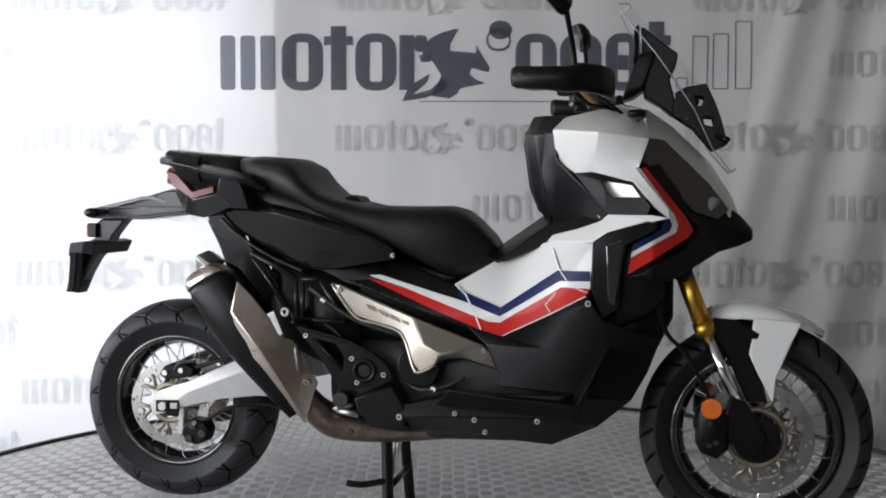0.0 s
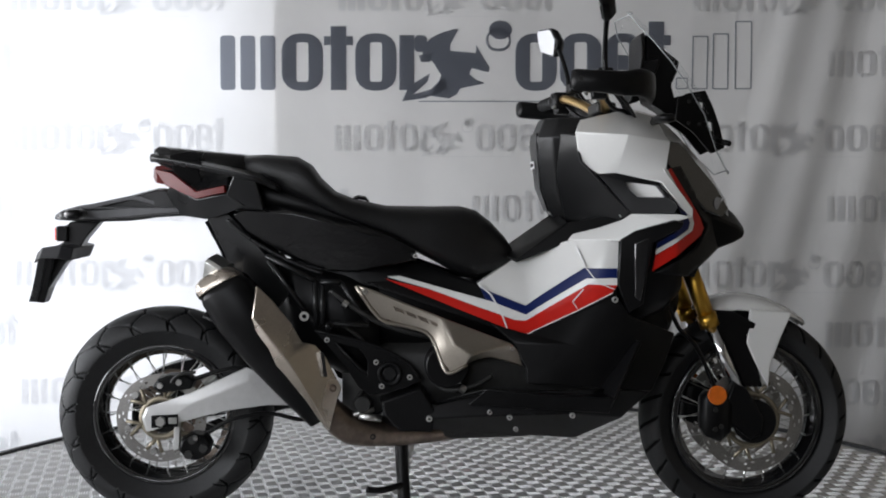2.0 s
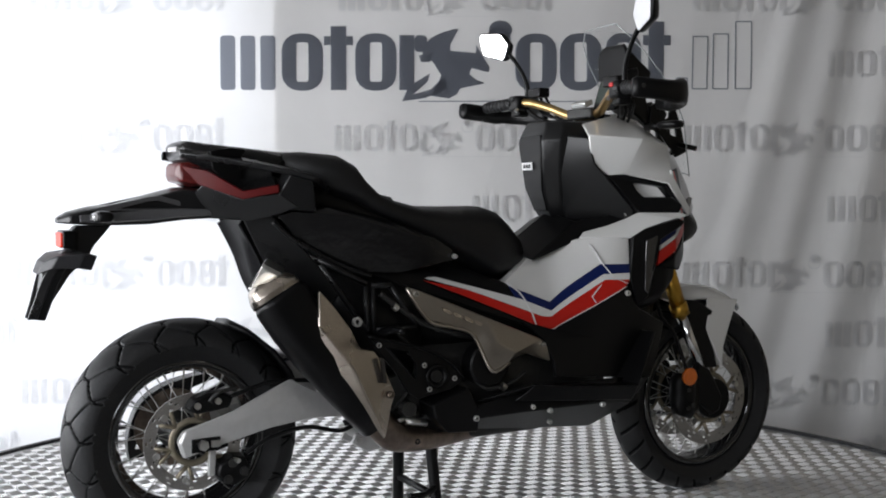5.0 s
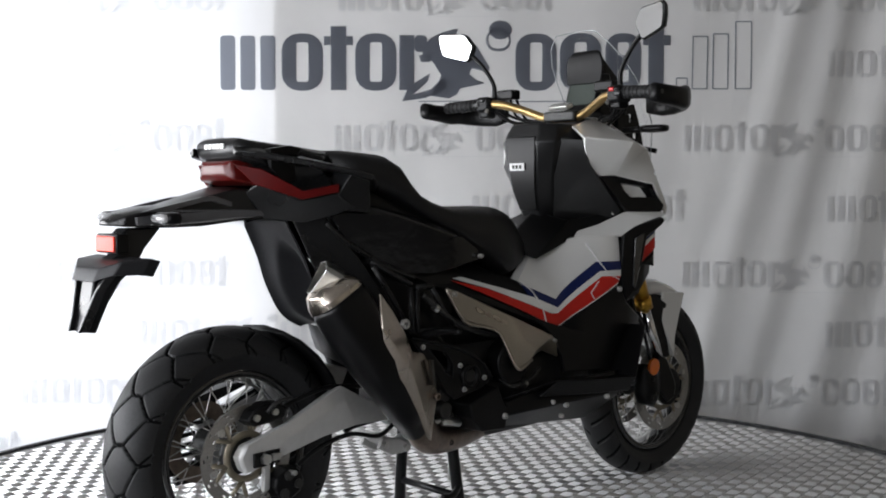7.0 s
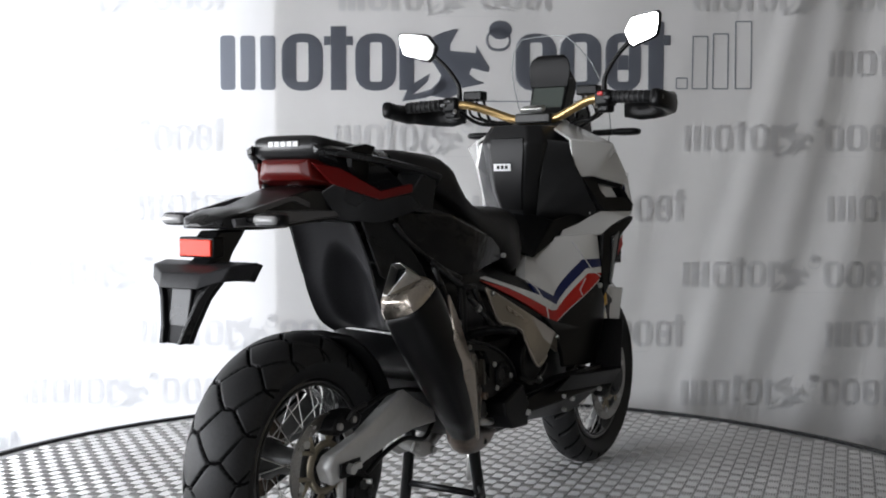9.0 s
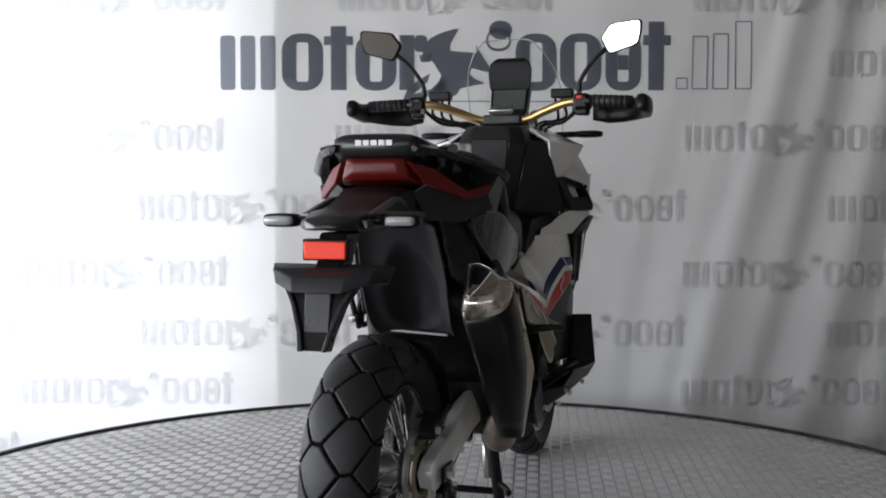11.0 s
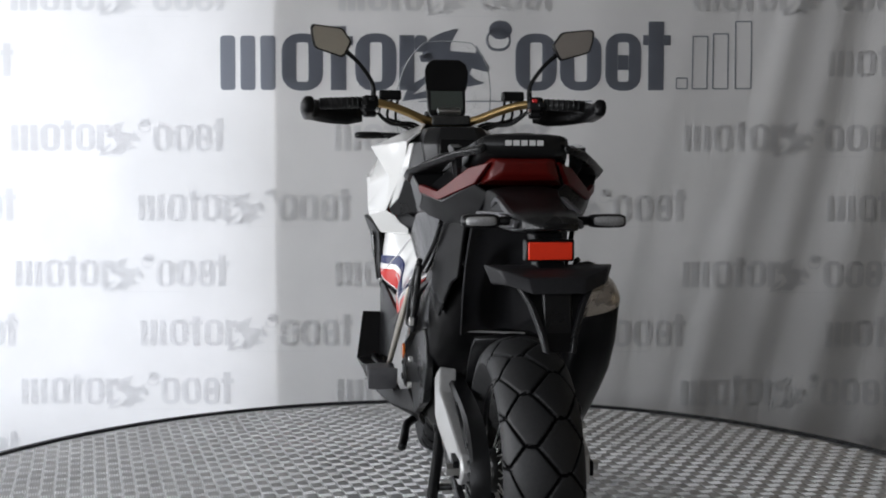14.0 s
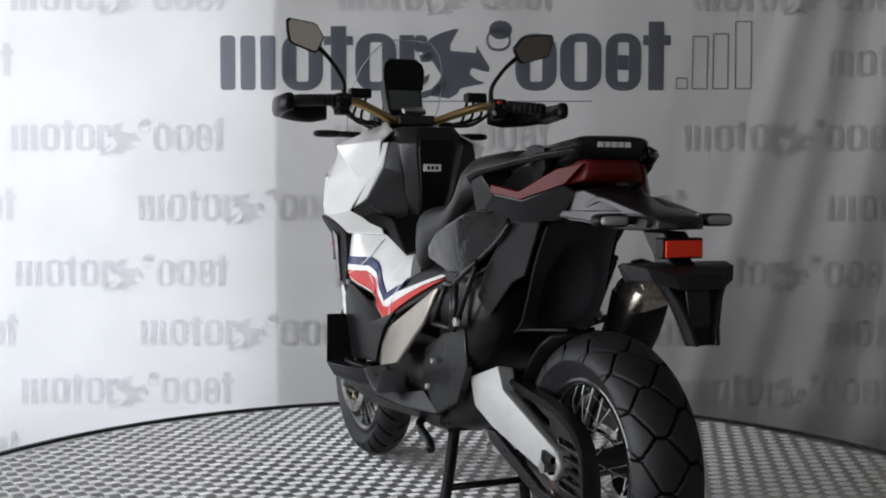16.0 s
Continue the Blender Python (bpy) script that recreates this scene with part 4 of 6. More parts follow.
for s in (-1, 1):
    lamp = part("headlamp", shell([(0.565, 0.214, 1.088), (0.612, 0.178, 1.084), (0.728, 0.118, 0.974), (0.782, 0.085, 0.904), (0.755, 0.108, 0.880), (0.690, 0.160, 0.900), (0.560, 0.240, 1.025)], [(0, 1, 2, 5, 6), (2, 3, 4, 5)], 0.012, s), M_GLOSS, bike, "dark headlamp glass", bevel=0.004)
    part("lens", rod((0.700, s * 0.085, 0.930), (0.742, s * 0.118, 0.915), 0.020, 20), M_LENS, lamp, "round headlamp lens", smooth=True)
    yb = lambda x, z: min(0.234 + 0.2 * max(0.0, z - 0.82), 0.266 - 0.76 * (x - 0.548)) - 2.2 * max(0.0, x - 0.63) ** 2
    part("beak_side", band([(0.556, 1.01), (0.70, 0.86), (0.66, 0.80), (0.53, 0.735), (0.628, 0.722), (0.665, 0.742), (0.78, 0.806), (0.80, 0.836), (0.770, 0.885), (0.69, 0.900), (0.60, 1.02)], s, yb, -0.003), M_BLACK, bike, "black beak side", smooth=True)
    part("beak_red_stripe", band([(0.556, 1.008), (0.566, 1.012), (0.670, 0.884), (0.688, 0.852), (0.676, 0.834), (0.524, 0.740), (0.532, 0.782), (0.644, 0.846), (0.650, 0.866), (0.640, 0.892)], s, yb, 0.0015), M_RED, bike, smooth="soft")
    part("beak_white_stripe", band([(0.540, 1.012), (0.554, 1.008), (0.639, 0.892), (0.649, 0.866), (0.643, 0.847), (0.532, 0.784), (0.534, 0.798), (0.628, 0.850), (0.634, 0.868), (0.625, 0.886)], s, yb, 0.0018), M_DECAL_WHITE, bike, smooth="soft")
    part("beak_navy_stripe", band([(0.560, 0.985), (0.625, 0.886), (0.633, 0.868), (0.627, 0.851), (0.534, 0.799), (0.536, 0.816), (0.606, 0.856), (0.611, 0.870)], s, yb, 0.0015), M_BLUE, bike, smooth="soft")
    duct = part("air_duct", shell(flare([(0.435, 0.236, 0.823), (0.472, 0.245, 0.847), (0.572, 0.262, 0.874), (0.600, 0.252, 0.868), (0.592, 0.256, 0.853), (0.520, 0.258, 0.816), (0.508, 0.250, 0.741), (0.504, 0.222, 0.651), (0.462, 0.228, 0.625), (0.430, 0.232, 0.705)], s),
         [(0, 1, 5), (1, 2, 3, 4, 5), (0, 5, 6, 9), (6, 7, 8, 9)], 0.016, s), M_BLACK, bike, "black air duct", bevel=0.004)
    part("duct_fin", slab([(0.470, 0.815), (0.520, 0.835), (0.505, 0.745), (0.492, 0.660), (0.476, 0.670)], 0.206, lambda x, z: 0.248 + 0.10 * (z - 0.74), s), M_GLOSS, duct, bevel=0.003)

# ---- seat, tail and rear covers ----
def seat_rings():
    rows = []
    for x, z1, z0, hy in ((-0.560, 1.050, 0.985, 0.120), (-0.500, 1.052, 0.955, 0.160), (-0.420, 1.046, 0.925, 0.186), (-0.385, 1.026, 0.915, 0.192), (-0.360, 0.990, 0.905, 0.192), (-0.320, 0.952, 0.885, 0.188), (-0.270, 0.932, 0.865, 0.180),
                          (-0.180, 0.912, 0.825, 0.162), (-0.06, 0.910, 0.765, 0.166), (0.03, 0.911, 0.715, 0.150), (0.07, 0.900, 0.705, 0.136), (0.11, 0.870, 0.715, 0.118), (0.150, 0.828, 0.738, 0.100), (0.176, 0.788, 0.750, 0.075)):
        rows.append(oval(x, 0, (z0 + z1) / 2, hy, (z1 - z0) / 2, 3.6, 24))
    return rows


part("under_seat_cover", loft([oval(x, 0, z, hy, hz, 4, 18) for x, z, hy, hz in ((-0.62, 0.955, 0.12, 0.05), (-0.50, 0.935, 0.150, 0.06), (-0.38, 0.905, 0.152, 0.05), (-0.25, 0.862, 0.152, 0.05), (-0.12, 0.810, 0.150, 0.05))]), M_BLACK, bike, "black cover under the seat", smooth=True)
seat = part("seat", loft(seat_rings()), M_SEAT, bike, "black vinyl stepped seat", smooth=True)
part("seat_strap_bump", loft([oval(x, 0, z, 0.06, 0.006, 3, 14) for x, z in ((-0.270, 0.930), (-0.255, 0.936), (-0.235, 0.932), (-0.225, 0.920))]), M_SEAT, seat, smooth=True)
tail = part("tail_cover", loft([oval(x, 0, (z0 + z1) / 2, hy, (z1 - z0) / 2, 4, 20) for x, z1, z0, hy in ((-0.803, 1.068, 1.030, 0.085), (-0.79, 1.074, 1.020, 0.100), (-0.71, 1.066, 0.985, 0.112), (-0.62, 1.058, 0.950, 0.120), (-0.54, 1.050, 0.930, 0.126))]), M_GREY, bike, "dark grey tail cover", smooth=True)
for i in range(5):
    part("badge_bar", block(-0.8055, 0.036 - 0.0175 * i, 1.0535, 0.004, 0.0135, 0.0115), M_TEXT, tail, "silver badge bar")
part("tail_light", loft([[(x, -hy, z1), (x, hy, z1), (x, hy * 1.15, z0), (x, -hy * 1.15, z0)] for x, hy, z1, z0 in ((-0.812, 0.045, 1.012, 0.988), (-0.802, 0.066, 1.020, 0.974), (-0.74, 0.085, 1.022, 0.962))]), M_TAIL_DARK, bike, "dark red tail light", bevel=0.004)
for s in (-1, 1):
    part("grab_rail", loft([[(x, s * (y - w), z + 0.012), (x, s * y, z), (x, s * (y - 0.01), z - 0.014), (x, s * (y - w), z - 0.008)] for x, y, z, w in ((-0.812, 0.105, 1.042, 0.02), (-0.76, 0.150, 1.036, 0.035), (-0.68, 0.190, 1.022, 0.045), (-0.58, 0.238, 1.002, 0.085), (-0.52, 0.240, 0.988, 0.09), (-0.46, 0.185, 0.960, 0.06))]), M_GREY, bike, "dark grey grab rail", bevel=0.004)
    part("grab_horn", slab([(-0.664, 1.050), (-0.700, 1.055), (-0.752, 1.046), (-0.742, 1.002), (-0.690, 0.955), (-0.668, 0.965), (-0.680, 1.022)], 0.128, lambda x, z: 0.150 - 0.2 * (1.05 - z), s), M_BLACK, bike, "black end of the grab rail", bevel=0.005)
    part("grab_rail_post", slab([(-0.575, 0.995), (-0.52, 0.985), (-0.50, 0.900), (-0.56, 0.905), (-0.60, 0.940)], 0.150, lambda x, z: 0.225 if z > 0.95 else 0.200, s), M_GREY, bike, bevel=0.004)
    part("tail_side", shell([(-0.800, 0.080, 1.010), (-0.760, 0.105, 0.965), (-0.680, 0.166, 0.928), (-0.595, 0.202, 0.945), (-0.550, 0.205, 0.912), (-0.595, 0.185, 0.893), (-0.656, 0.148, 0.876), (-0.735, 0.095, 0.885), (-0.775, 0.075, 0.945), (-0.60, 0.130, 1.01)], [(0, 1, 2, 9), (2, 3, 9), (1, 8, 7, 2), (2, 7, 6), (2, 6, 5, 4, 3)], 0.010, s), M_GREY, bike, "dark grey tail side cover", bevel=0.003)
    part("side_tail_strip", shell([(-0.805, 0.078, 1.012), (-0.770, 0.106, 0.966), (-0.680, 0.174, 0.930), (-0.600, 0.208, 0.947), (-0.602, 0.210, 0.966), (-0.680, 0.176, 0.950), (-0.752, 0.118, 1.000)], [(0, 1, 6), (1, 2, 5, 6), (2, 3, 4, 5)], 0.012, s), M_TAIL, bike, "red strip of the tail light", bevel=0.002)
    part("side_cover", shell([(-0.589, 0.158, 0.890), (-0.555, 0.166, 0.903), (-0.469, 0.172, 0.916), (-0.289, 0.174, 0.878), (-0.169, 0.172, 0.834), (-0.105, 0.168, 0.800), (-0.095, 0.162, 0.768), (-0.154, 0.166, 0.757), (-0.262, 0.170, 0.737), (-0.350, 0.168, 0.741), (-0.44, 0.162, 0.776), (-0.545, 0.154, 0.836), (-0.42, 0.198, 0.893), (-0.22, 0.194, 0.838)],
         [(0, 1, 12, 11), (1, 2, 12), (2, 3, 12), (3, 13, 12), (3, 4, 13), (4, 5, 6, 7, 13), (7, 8, 13), (8, 9, 12, 13), (9, 10, 12), (10, 11, 12)], 0.010, s), M_FILM, bike, "glossy black side cover", bevel=0.004)
    part("cover_edge", tube([(-0.60, s * 0.158, 0.875), (-0.545, s * 0.166, 0.828), (-0.44, s * 0.180, 0.768), (-0.35, s * 0.188, 0.734)], 0.006, 8), M_GREY, bike, "grey edge strip under the side cover", smooth=True)
    part("rear_inner_panel", shell([(-0.662, 0.110, 0.880), (-0.60, 0.150, 0.892), (-0.49, 0.165, 0.770), (-0.43, 0.165, 0.690), (-0.47, 0.150, 0.640), (-0.555, 0.130, 0.730), (-0.60, 0.118, 0.750)], [(0, 1, 2, 5, 6), (2, 3, 4, 5)], 0.010, s), M_GREY, bike, "dark grey inner rear panel", bevel=0.003)
    for a, b in (((-0.497, 0.782), (-0.37, 0.718)), ((-0.37, 0.718), (-0.366, 0.597)), ((-0.49, 0.770), (-0.395, 0.635)), ((-0.355, 0.712), (-0.303, 0.712)), ((-0.350, 0.705), (-0.35, 0.60)), ((-0.303, 0.712), (-0.228, 0.605)), ((-0.35, 0.60), (-0.228, 0.600)), ((-0.395, 0.635), (-0.366, 0.597))):
        part("frame_stay", rod((a[0], s * 0.196, a[1]), (b[0], s * 0.200, b[1]), 0.0075, 8), M_GREY, bike, "dark grey frame stay", smooth=True)

def wheel_liner():
    """The liner before the rear wheel: a bowed sheet with an oval hollow, thickened forwards."""
    line = smooth_line([(-0.650, 0, 0.880), (-0.608, 0, 0.800), (-0.578, 0, 0.722), (-0.535, 0, 0.648), (-0.480, 0, 0.612)], 10)
    bm = bmesh.new()
    rows = []
    for i, p in enumerate(line):
        q = i / (len(line) - 1)
        row = []
        for k in range(-18, 19):
            u = k / 18
            rim = 0.020 * abs(u) ** 6
            hollow = 0.062 * max(0.0, 1 - ((u + 0.10) / 0.72) ** 2 - ((q - 0.58) / 0.44) ** 2) ** 1.4
            d = hollow - rim
            row.append(bm.verts.new((p.x + 0.82 * d, u * (0.096 + 0.010 * math.sin(3.1 * q)), p.z + 0.57 * d)))
        rows.append(row)
    for r0, r1 in zip(rows, rows[1:]):
        for k in range(36):
            bm.faces.new((r0[k], r0[k + 1], r1[k + 1], r1[k]))
    bmesh.ops.recalc_face_normals(bm, faces=bm.faces[:])
    bmesh.ops.solidify(bm, geom=bm.faces[:], thickness=0.004)
    return bm


liner = part("wheel_liner", wheel_liner(), M_LINER, bike, "grey wheel liner with an oval hollow", smooth="soft")
part("liner_strip", tube([(-0.474, 0.075, 0.606), (-0.472, 0.0, 0.602), (-0.470, -0.070, 0.598)], 0.003, 8), M_SWING, liner, "bright lower edge strip", smooth=True)
holder = part("plate_bracket", loft([[(x, -hy, z0), (x, -hy, z1 - 0.006), (x, -hy * 0.5, z1), (x, hy * 0.5, z1), (x, hy, z1 - 0.006), (x, hy, z0)] for x, hy, z0, z1 in ((-1.085, 0.020, 0.874, 0.886), (-1.06, 0.055, 0.872, 0.900), (-1.005, 0.065, 0.869, 0.914), (-0.95, 0.060, 0.868, 0.918), (-0.875, 0.062, 0.870, 0.940), (-0.80, 0.075, 0.880, 0.960), (-0.735, 0.085, 0.884, 0.955), (-0.66, 0.09, 0.878, 0.93))]), M_GREY, bike, "dark grey number plate bracket", bevel=0.004)
part("plate_hanger", slab([(-1.040, 0.868), (-1.064, 0.846), (-1.060, 0.812), (-1.085, 0.798), (-1.118, 0.770), (-1.138, 0.655), (-1.120, 0.656), (-1.058, 0.752), (-1.018, 0.789), (-1.001, 0.821), (-0.961, 0.868)], -0.028, 0.028, 1), M_GREY, holder, bevel=0.004)
part("plate_wing", loft([[(x, -hy, z), (x, hy, z), (x - 0.012, hy * 0.9, z - t), (x - 0.012, -hy * 0.9, z - t)] for x, hy, z, t in ((-1.122, 0.055, 0.785, 0.03), (-1.095, 0.105, 0.800, 0.03), (-1.040, 0.128, 0.806, 0.035), (-1.010, 0.118, 0.800, 0.035))]), M_LINER, holder, "dark grey plate carrier wing", bevel=0.003)
part("plate_stem", loft([[(x, -hy, z), (x, hy, z), (x + 0.030, hy, z - 0.004), (x + 0.030, -hy, z - 0.004)] for x, hy, z in ((-1.103, 0.075, 0.775), (-1.118, 0.050, 0.735), (-1.134, 0.032, 0.680), (-1.145, 0.026, 0.648))]), M_BLACK, holder, bevel=0.003)
for s in (-1, 1):
    part("stem_lip", loft([[(x - 0.012, s * (hy - 0.010), z), (x - 0.012, s * hy, z), (x + 0.010, s * (hy + 0.002), z), (x + 0.010, s * (hy - 0.012), z)] for x, hy, z in ((-1.098, 0.082, 0.782), (-1.116, 0.054, 0.735), (-1.132, 0.036, 0.682), (-1.144, 0.029, 0.648))]), M_GREY, holder, "dark grey lip of the plate stem", bevel=0.002)
# Paler than the bracket itself: the sheen of its sides is painted in.
for s in (-1, 1):
    part("bracket_brace", plate([(-0.720, 0.902), (-0.850, 0.938), (-0.882, 0.936), (-1.030, 0.904)], [[(-0.790, 0.908), (-0.955, 0.908), (-0.878, 0.926), (-0.855, 0.927)]], 0.064, 0.074, s), M_SHEEN_GREY, holder, "bracket brace lightened by a painted sheen", bevel=0.0015)
    part("bracket_strip", loft([[(x, s * (hy + 0.004), z0), (x, s * (hy + 0.012), z0 + 0.004), (x, s * (hy + 0.008), z1), (x, s * (hy - 0.004), z1)] for x, hy, z0, z1 in ((-0.735, 0.088, 0.890, 0.906), (-0.80, 0.078, 0.886, 0.908), (-0.875, 0.065, 0.878, 0.906), (-0.95, 0.062, 0.874, 0.900), (-1.04, 0.060, 0.874, 0.892))]), M_SHEEN_GREY, holder, "bracket flank lightened by a painted sheen", bevel=0.002)
part("reflector_box", block(-1.060, 0.004, 0.835, 0.030, 0.096, 0.042), M_BLACK, holder, bevel=0.003)
part("rear_reflector", block(-1.077, 0.004, 0.834, 0.006, 0.086, 0.034), M_REFLECTOR, holder, "bright red rear reflector", bevel=0.002)
for s in (-1, 1):
    ind = part("indicator", loft([oval(-1.0 + dx, s * 0.128, 0.890, hy, hz, 4, 16) for dx, hy, hz in ((-0.016, 0.032, 0.010), (-0.008, 0.038, 0.014), (0.012, 0.038, 0.014), (0.022, 0.025, 0.008))]), M_BLACK, holder, "slim black indicator", smooth=True)
    part("indicator_lens", loft([oval(-1.018 + dx, s * 0.128, 0.890, hy, hz, 4, 16) for dx, hy, hz in ((-0.006, 0.026, 0.007), (0.0, 0.031, 0.0095), (0.006, 0.031, 0.0095))]), M_LENS, holder, "clear indicator lens", smooth=True)
    part("indicator_stem", rod((-1.0, s * 0.055, 0.890), (-1.0, s * 0.095, 0.890), 0.009, 10), M_BLACK, holder, smooth=True)

# ---- exhaust ----
def along(sections, axis_tilt, power=3.0, n=22):
    """Rings square to a slanting line; each holds x, y, z of the middle, two half sizes and how far its inner side slides down the line."""
    rows = []
    for x, y, z, hy, hw, slide in sections:
        ca, sa = math.cos(radians(axis_tilt)), math.sin(radians(axis_tilt))
        ring = []
        for i in range(n):
            a = 2 * math.pi * i / n
            c, s = math.cos(a), math.sin(a)
            u, v = math.copysign(abs(c) ** (2 / power), c), math.copysign(abs(s) ** (2 / power), s)
            low = slide * (u + 1) / 2
            ring.append((x + hw * v * ca + 0.55 * low, y + hy * u, z + hw * v * sa - 0.83 * low))
        rows.append(ring)
    return rows


muffler = part("muffler", loft(along([(-0.616, -0.205, 0.716, 0.054, 0.061, 0.034), (-0.602, -0.205, 0.696, 0.060, 0.070, 0.028), (-0.555, -0.212, 0.620, 0.060, 0.068, 0), (-0.500, -0.215, 0.540, 0.058, 0.060, 0), (-0.455, -0.212, 0.475, 0.052, 0.048, 0), (-0.405, -0.208, 0.405, 0.042, 0.036, 0), (-0.362, -0.204, 0.345, 0.032, 0.024, 0)], 30)), M_BLACK, bike, "matt black muffler", smooth=True)
part("muffler_cap", loft(along([(-0.638, -0.199, 0.738, 0.034, 0.036, 0.008), (-0.634, -0.201, 0.733, 0.046, 0.052, 0.014), (-0.624, -0.204, 0.721, 0.057, 0.063, 0.030), (-0.616, -0.205, 0.710, 0.058, 0.064, 0.036)], 30, 3.4, 28)), M_TITAN, muffler, "bright warm steel end cap", bevel=0.002)


def outlet_ring(depth, k):
    """The three-cornered mouth of the outlet, depth metres inwards from its rim."""
    mid = Vector((-0.644, -0.186, 0.757))
    rim = [Vector(p) for p in ((-0.667, -0.170, 0.716), (-0.622, -0.164, 0.782), (-0.626, -0.190, 0.787), (-0.644, -0.219, 0.776), (-0.650, -0.222, 0.768), (-0.664, -0.180, 0.714))]
    return [tuple(mid + (p - mid) * k + Vector((0.82, -0.28, -0.50)) * depth) for p in rim]


part("muffler_tip", loft([outlet_ring(0.050, 1.05), outlet_ring(0.0, 1.04), outlet_ring(-0.001, 0.97), outlet_ring(0.030, 0.95)]), M_STEEL, muffler, "three-cornered bright steel outlet", bevel=0.001)
# Near-black plug a little way in: paints the shade inside the pipe.
part("outlet", loft([outlet_ring(0.022, 0.94), outlet_ring(0.026, 0.94)]), M_RECESS_SHADE, muffler, "dark plug painted as the shade in the outlet")
part("muffler_shield", shell([(-0.516, 0.256, 0.711), (-0.473, 0.248, 0.668), (-0.429, 0.242, 0.611), (-0.400, 0.240, 0.560), (-0.363, 0.238, 0.552), (-0.341, 0.236, 0.523), (-0.298, 0.222, 0.434), (-0.310, 0.224, 0.404), (-0.527, 0.278, 0.626), (-0.440, 0.282, 0.520), (-0.332, 0.233, 0.322), (-0.514, 0.262, 0.567), (-0.481, 0.258, 0.493), (-0.372, 0.236, 0.365)],
     [(0, 1, 2, 9, 8), (2, 3, 4, 9), (4, 5, 6, 9), (6, 7, 10, 9), (8, 9, 12, 11), (9, 10, 13, 12)], 0.010, -1), M_TITAN, muffler, "brushed warm steel muffler shield", bevel=0.004)
part("shield_slot", slab([(-0.352, 0.535), (-0.344, 0.532), (-0.336, 0.470), (-0.345, 0.470)], 0.240, 0.2535, -1), M_GLOSS, muffler)
bolt(-0.322, 0.243, 0.438, 0.012, -1, M_HEADER, "shield_bolt", muffler)
part("header_pipe", tube([(-0.348, -0.188, 0.400), (-0.318, -0.172, 0.350), (-0.272, -0.155, 0.314), (-0.195, -0.140, 0.297), (-0.10, -0.110, 0.288), (0.03, -0.06, 0.285)], [0.028, 0.041, 0.044, 0.037, 0.030, 0.024], 20), M_HEADER, bike, "heat-stained exhaust header", smooth=True)
bolt(-0.218, 0.182, 0.296, 0.010, -1, M_ALLOY, "header_bolt")

# ---- swingarms and rear axle ----
swing = part("swingarm", shell([(-0.835, 0.140, 0.345), (-0.822, 0.145, 0.375), (-0.706, 0.150, 0.414), (-0.553, 0.150, 0.483), (-0.492, 0.145, 0.450), (-0.380, 0.130, 0.400), (-0.370, 0.130, 0.370), (-0.500, 0.145, 0.376), (-0.600, 0.150, 0.364), (-0.715, 0.150, 0.337), (-0.822, 0.145, 0.307), (-0.70, 0.160, 0.385), (-0.55, 0.162, 0.445)],
     [(0, 1, 11, 10), (1, 2, 11), (2, 3, 12, 11), (3, 4, 12), (4, 5, 6, 7, 12), (7, 8, 11, 12), (8, 9, 11), (9, 10, 11)], 0.040, -1), M_SWING, bike, "silver swingarm", bevel=0.006)
part("axle_plate", slab([(-0.805, 0.355), (-0.735, 0.358), (-0.735, 0.325), (-0.805, 0.322)], 0.150, 0.158, -1), M_BLACK, swing, bevel=0.002)
part("axle_nut", rod((-0.779, -0.15, 0.341), (-0.779, -0.172, 0.341), 0.013, 6), M_STEEL, swing, "steel axle nut")
part("adjuster", block(-0.748, -0.160, 0.342, 0.022, 0.008, 0.016), M_STEEL, swing, bevel=0.001)
left_arm = part("swingarm", shell([(-0.812, 0.136, 0.342), (-0.798, 0.140, 0.378), (-0.560, 0.155, 0.476), (-0.520, 0.150, 0.527), (-0.330, 0.140, 0.470), (-0.360, 0.140, 0.400), (-0.487, 0.150, 0.371), (-0.790, 0.140, 0.305), (-0.580, 0.168, 0.420)], [(0, 1, 8, 7), (1, 2, 8), (2, 3, 4, 8), (4, 5, 6, 8), (6, 7, 8)], 0.040, 1), M_SWING, bike, "silver swingarm", bevel=0.006)
part("axle_plate", slab([(-0.800, 0.362), (-0.757, 0.372), (-0.752, 0.334), (-0.795, 0.322)], 0.140, 0.154, 1), M_BLACK, left_arm, bevel=0.002)
part("axle_nut", rod((-0.785, 0.14, 0.341), (-0.785, 0.168, 0.341), 0.015, 6), M_STEEL, left_arm, "steel axle nut")
GUARD = [(-0.46, 0.500), (-0.50, 0.497), (-0.62, 0.484), (-0.748, 0.466), (-0.826, 0.442), (-0.876, 0.403), (-0.901, 0.348), (-0.907, 0.301), (-0.902, 0.262)]
slots = [[(-0.778, 0.404 - 0.024 * i), (-0.782, 0.390 - 0.024 * i), (-0.868 - 0.004 * i, 0.384 - 0.025 * i), (-0.860 - 0.005 * i, 0.399 - 0.025 * i)] for i in range(5)]
guard = part("chain_guard", plate(GUARD + [(-0.80, 0.262), (-0.765, 0.300), (-0.755, 0.385), (-0.60, 0.440), (-0.46, 0.455)], slots + [[(-0.600, 0.462), (-0.655, 0.460), (-0.738, 0.432), (-0.740, 0.412), (-0.700, 0.420)]], 0.112, 0.124, 1), M_GREY, bike, "dark grey slotted chain guard", bevel=0.002)
lip = smooth_line([(x, 0, z) for x, z in GUARD], 4)
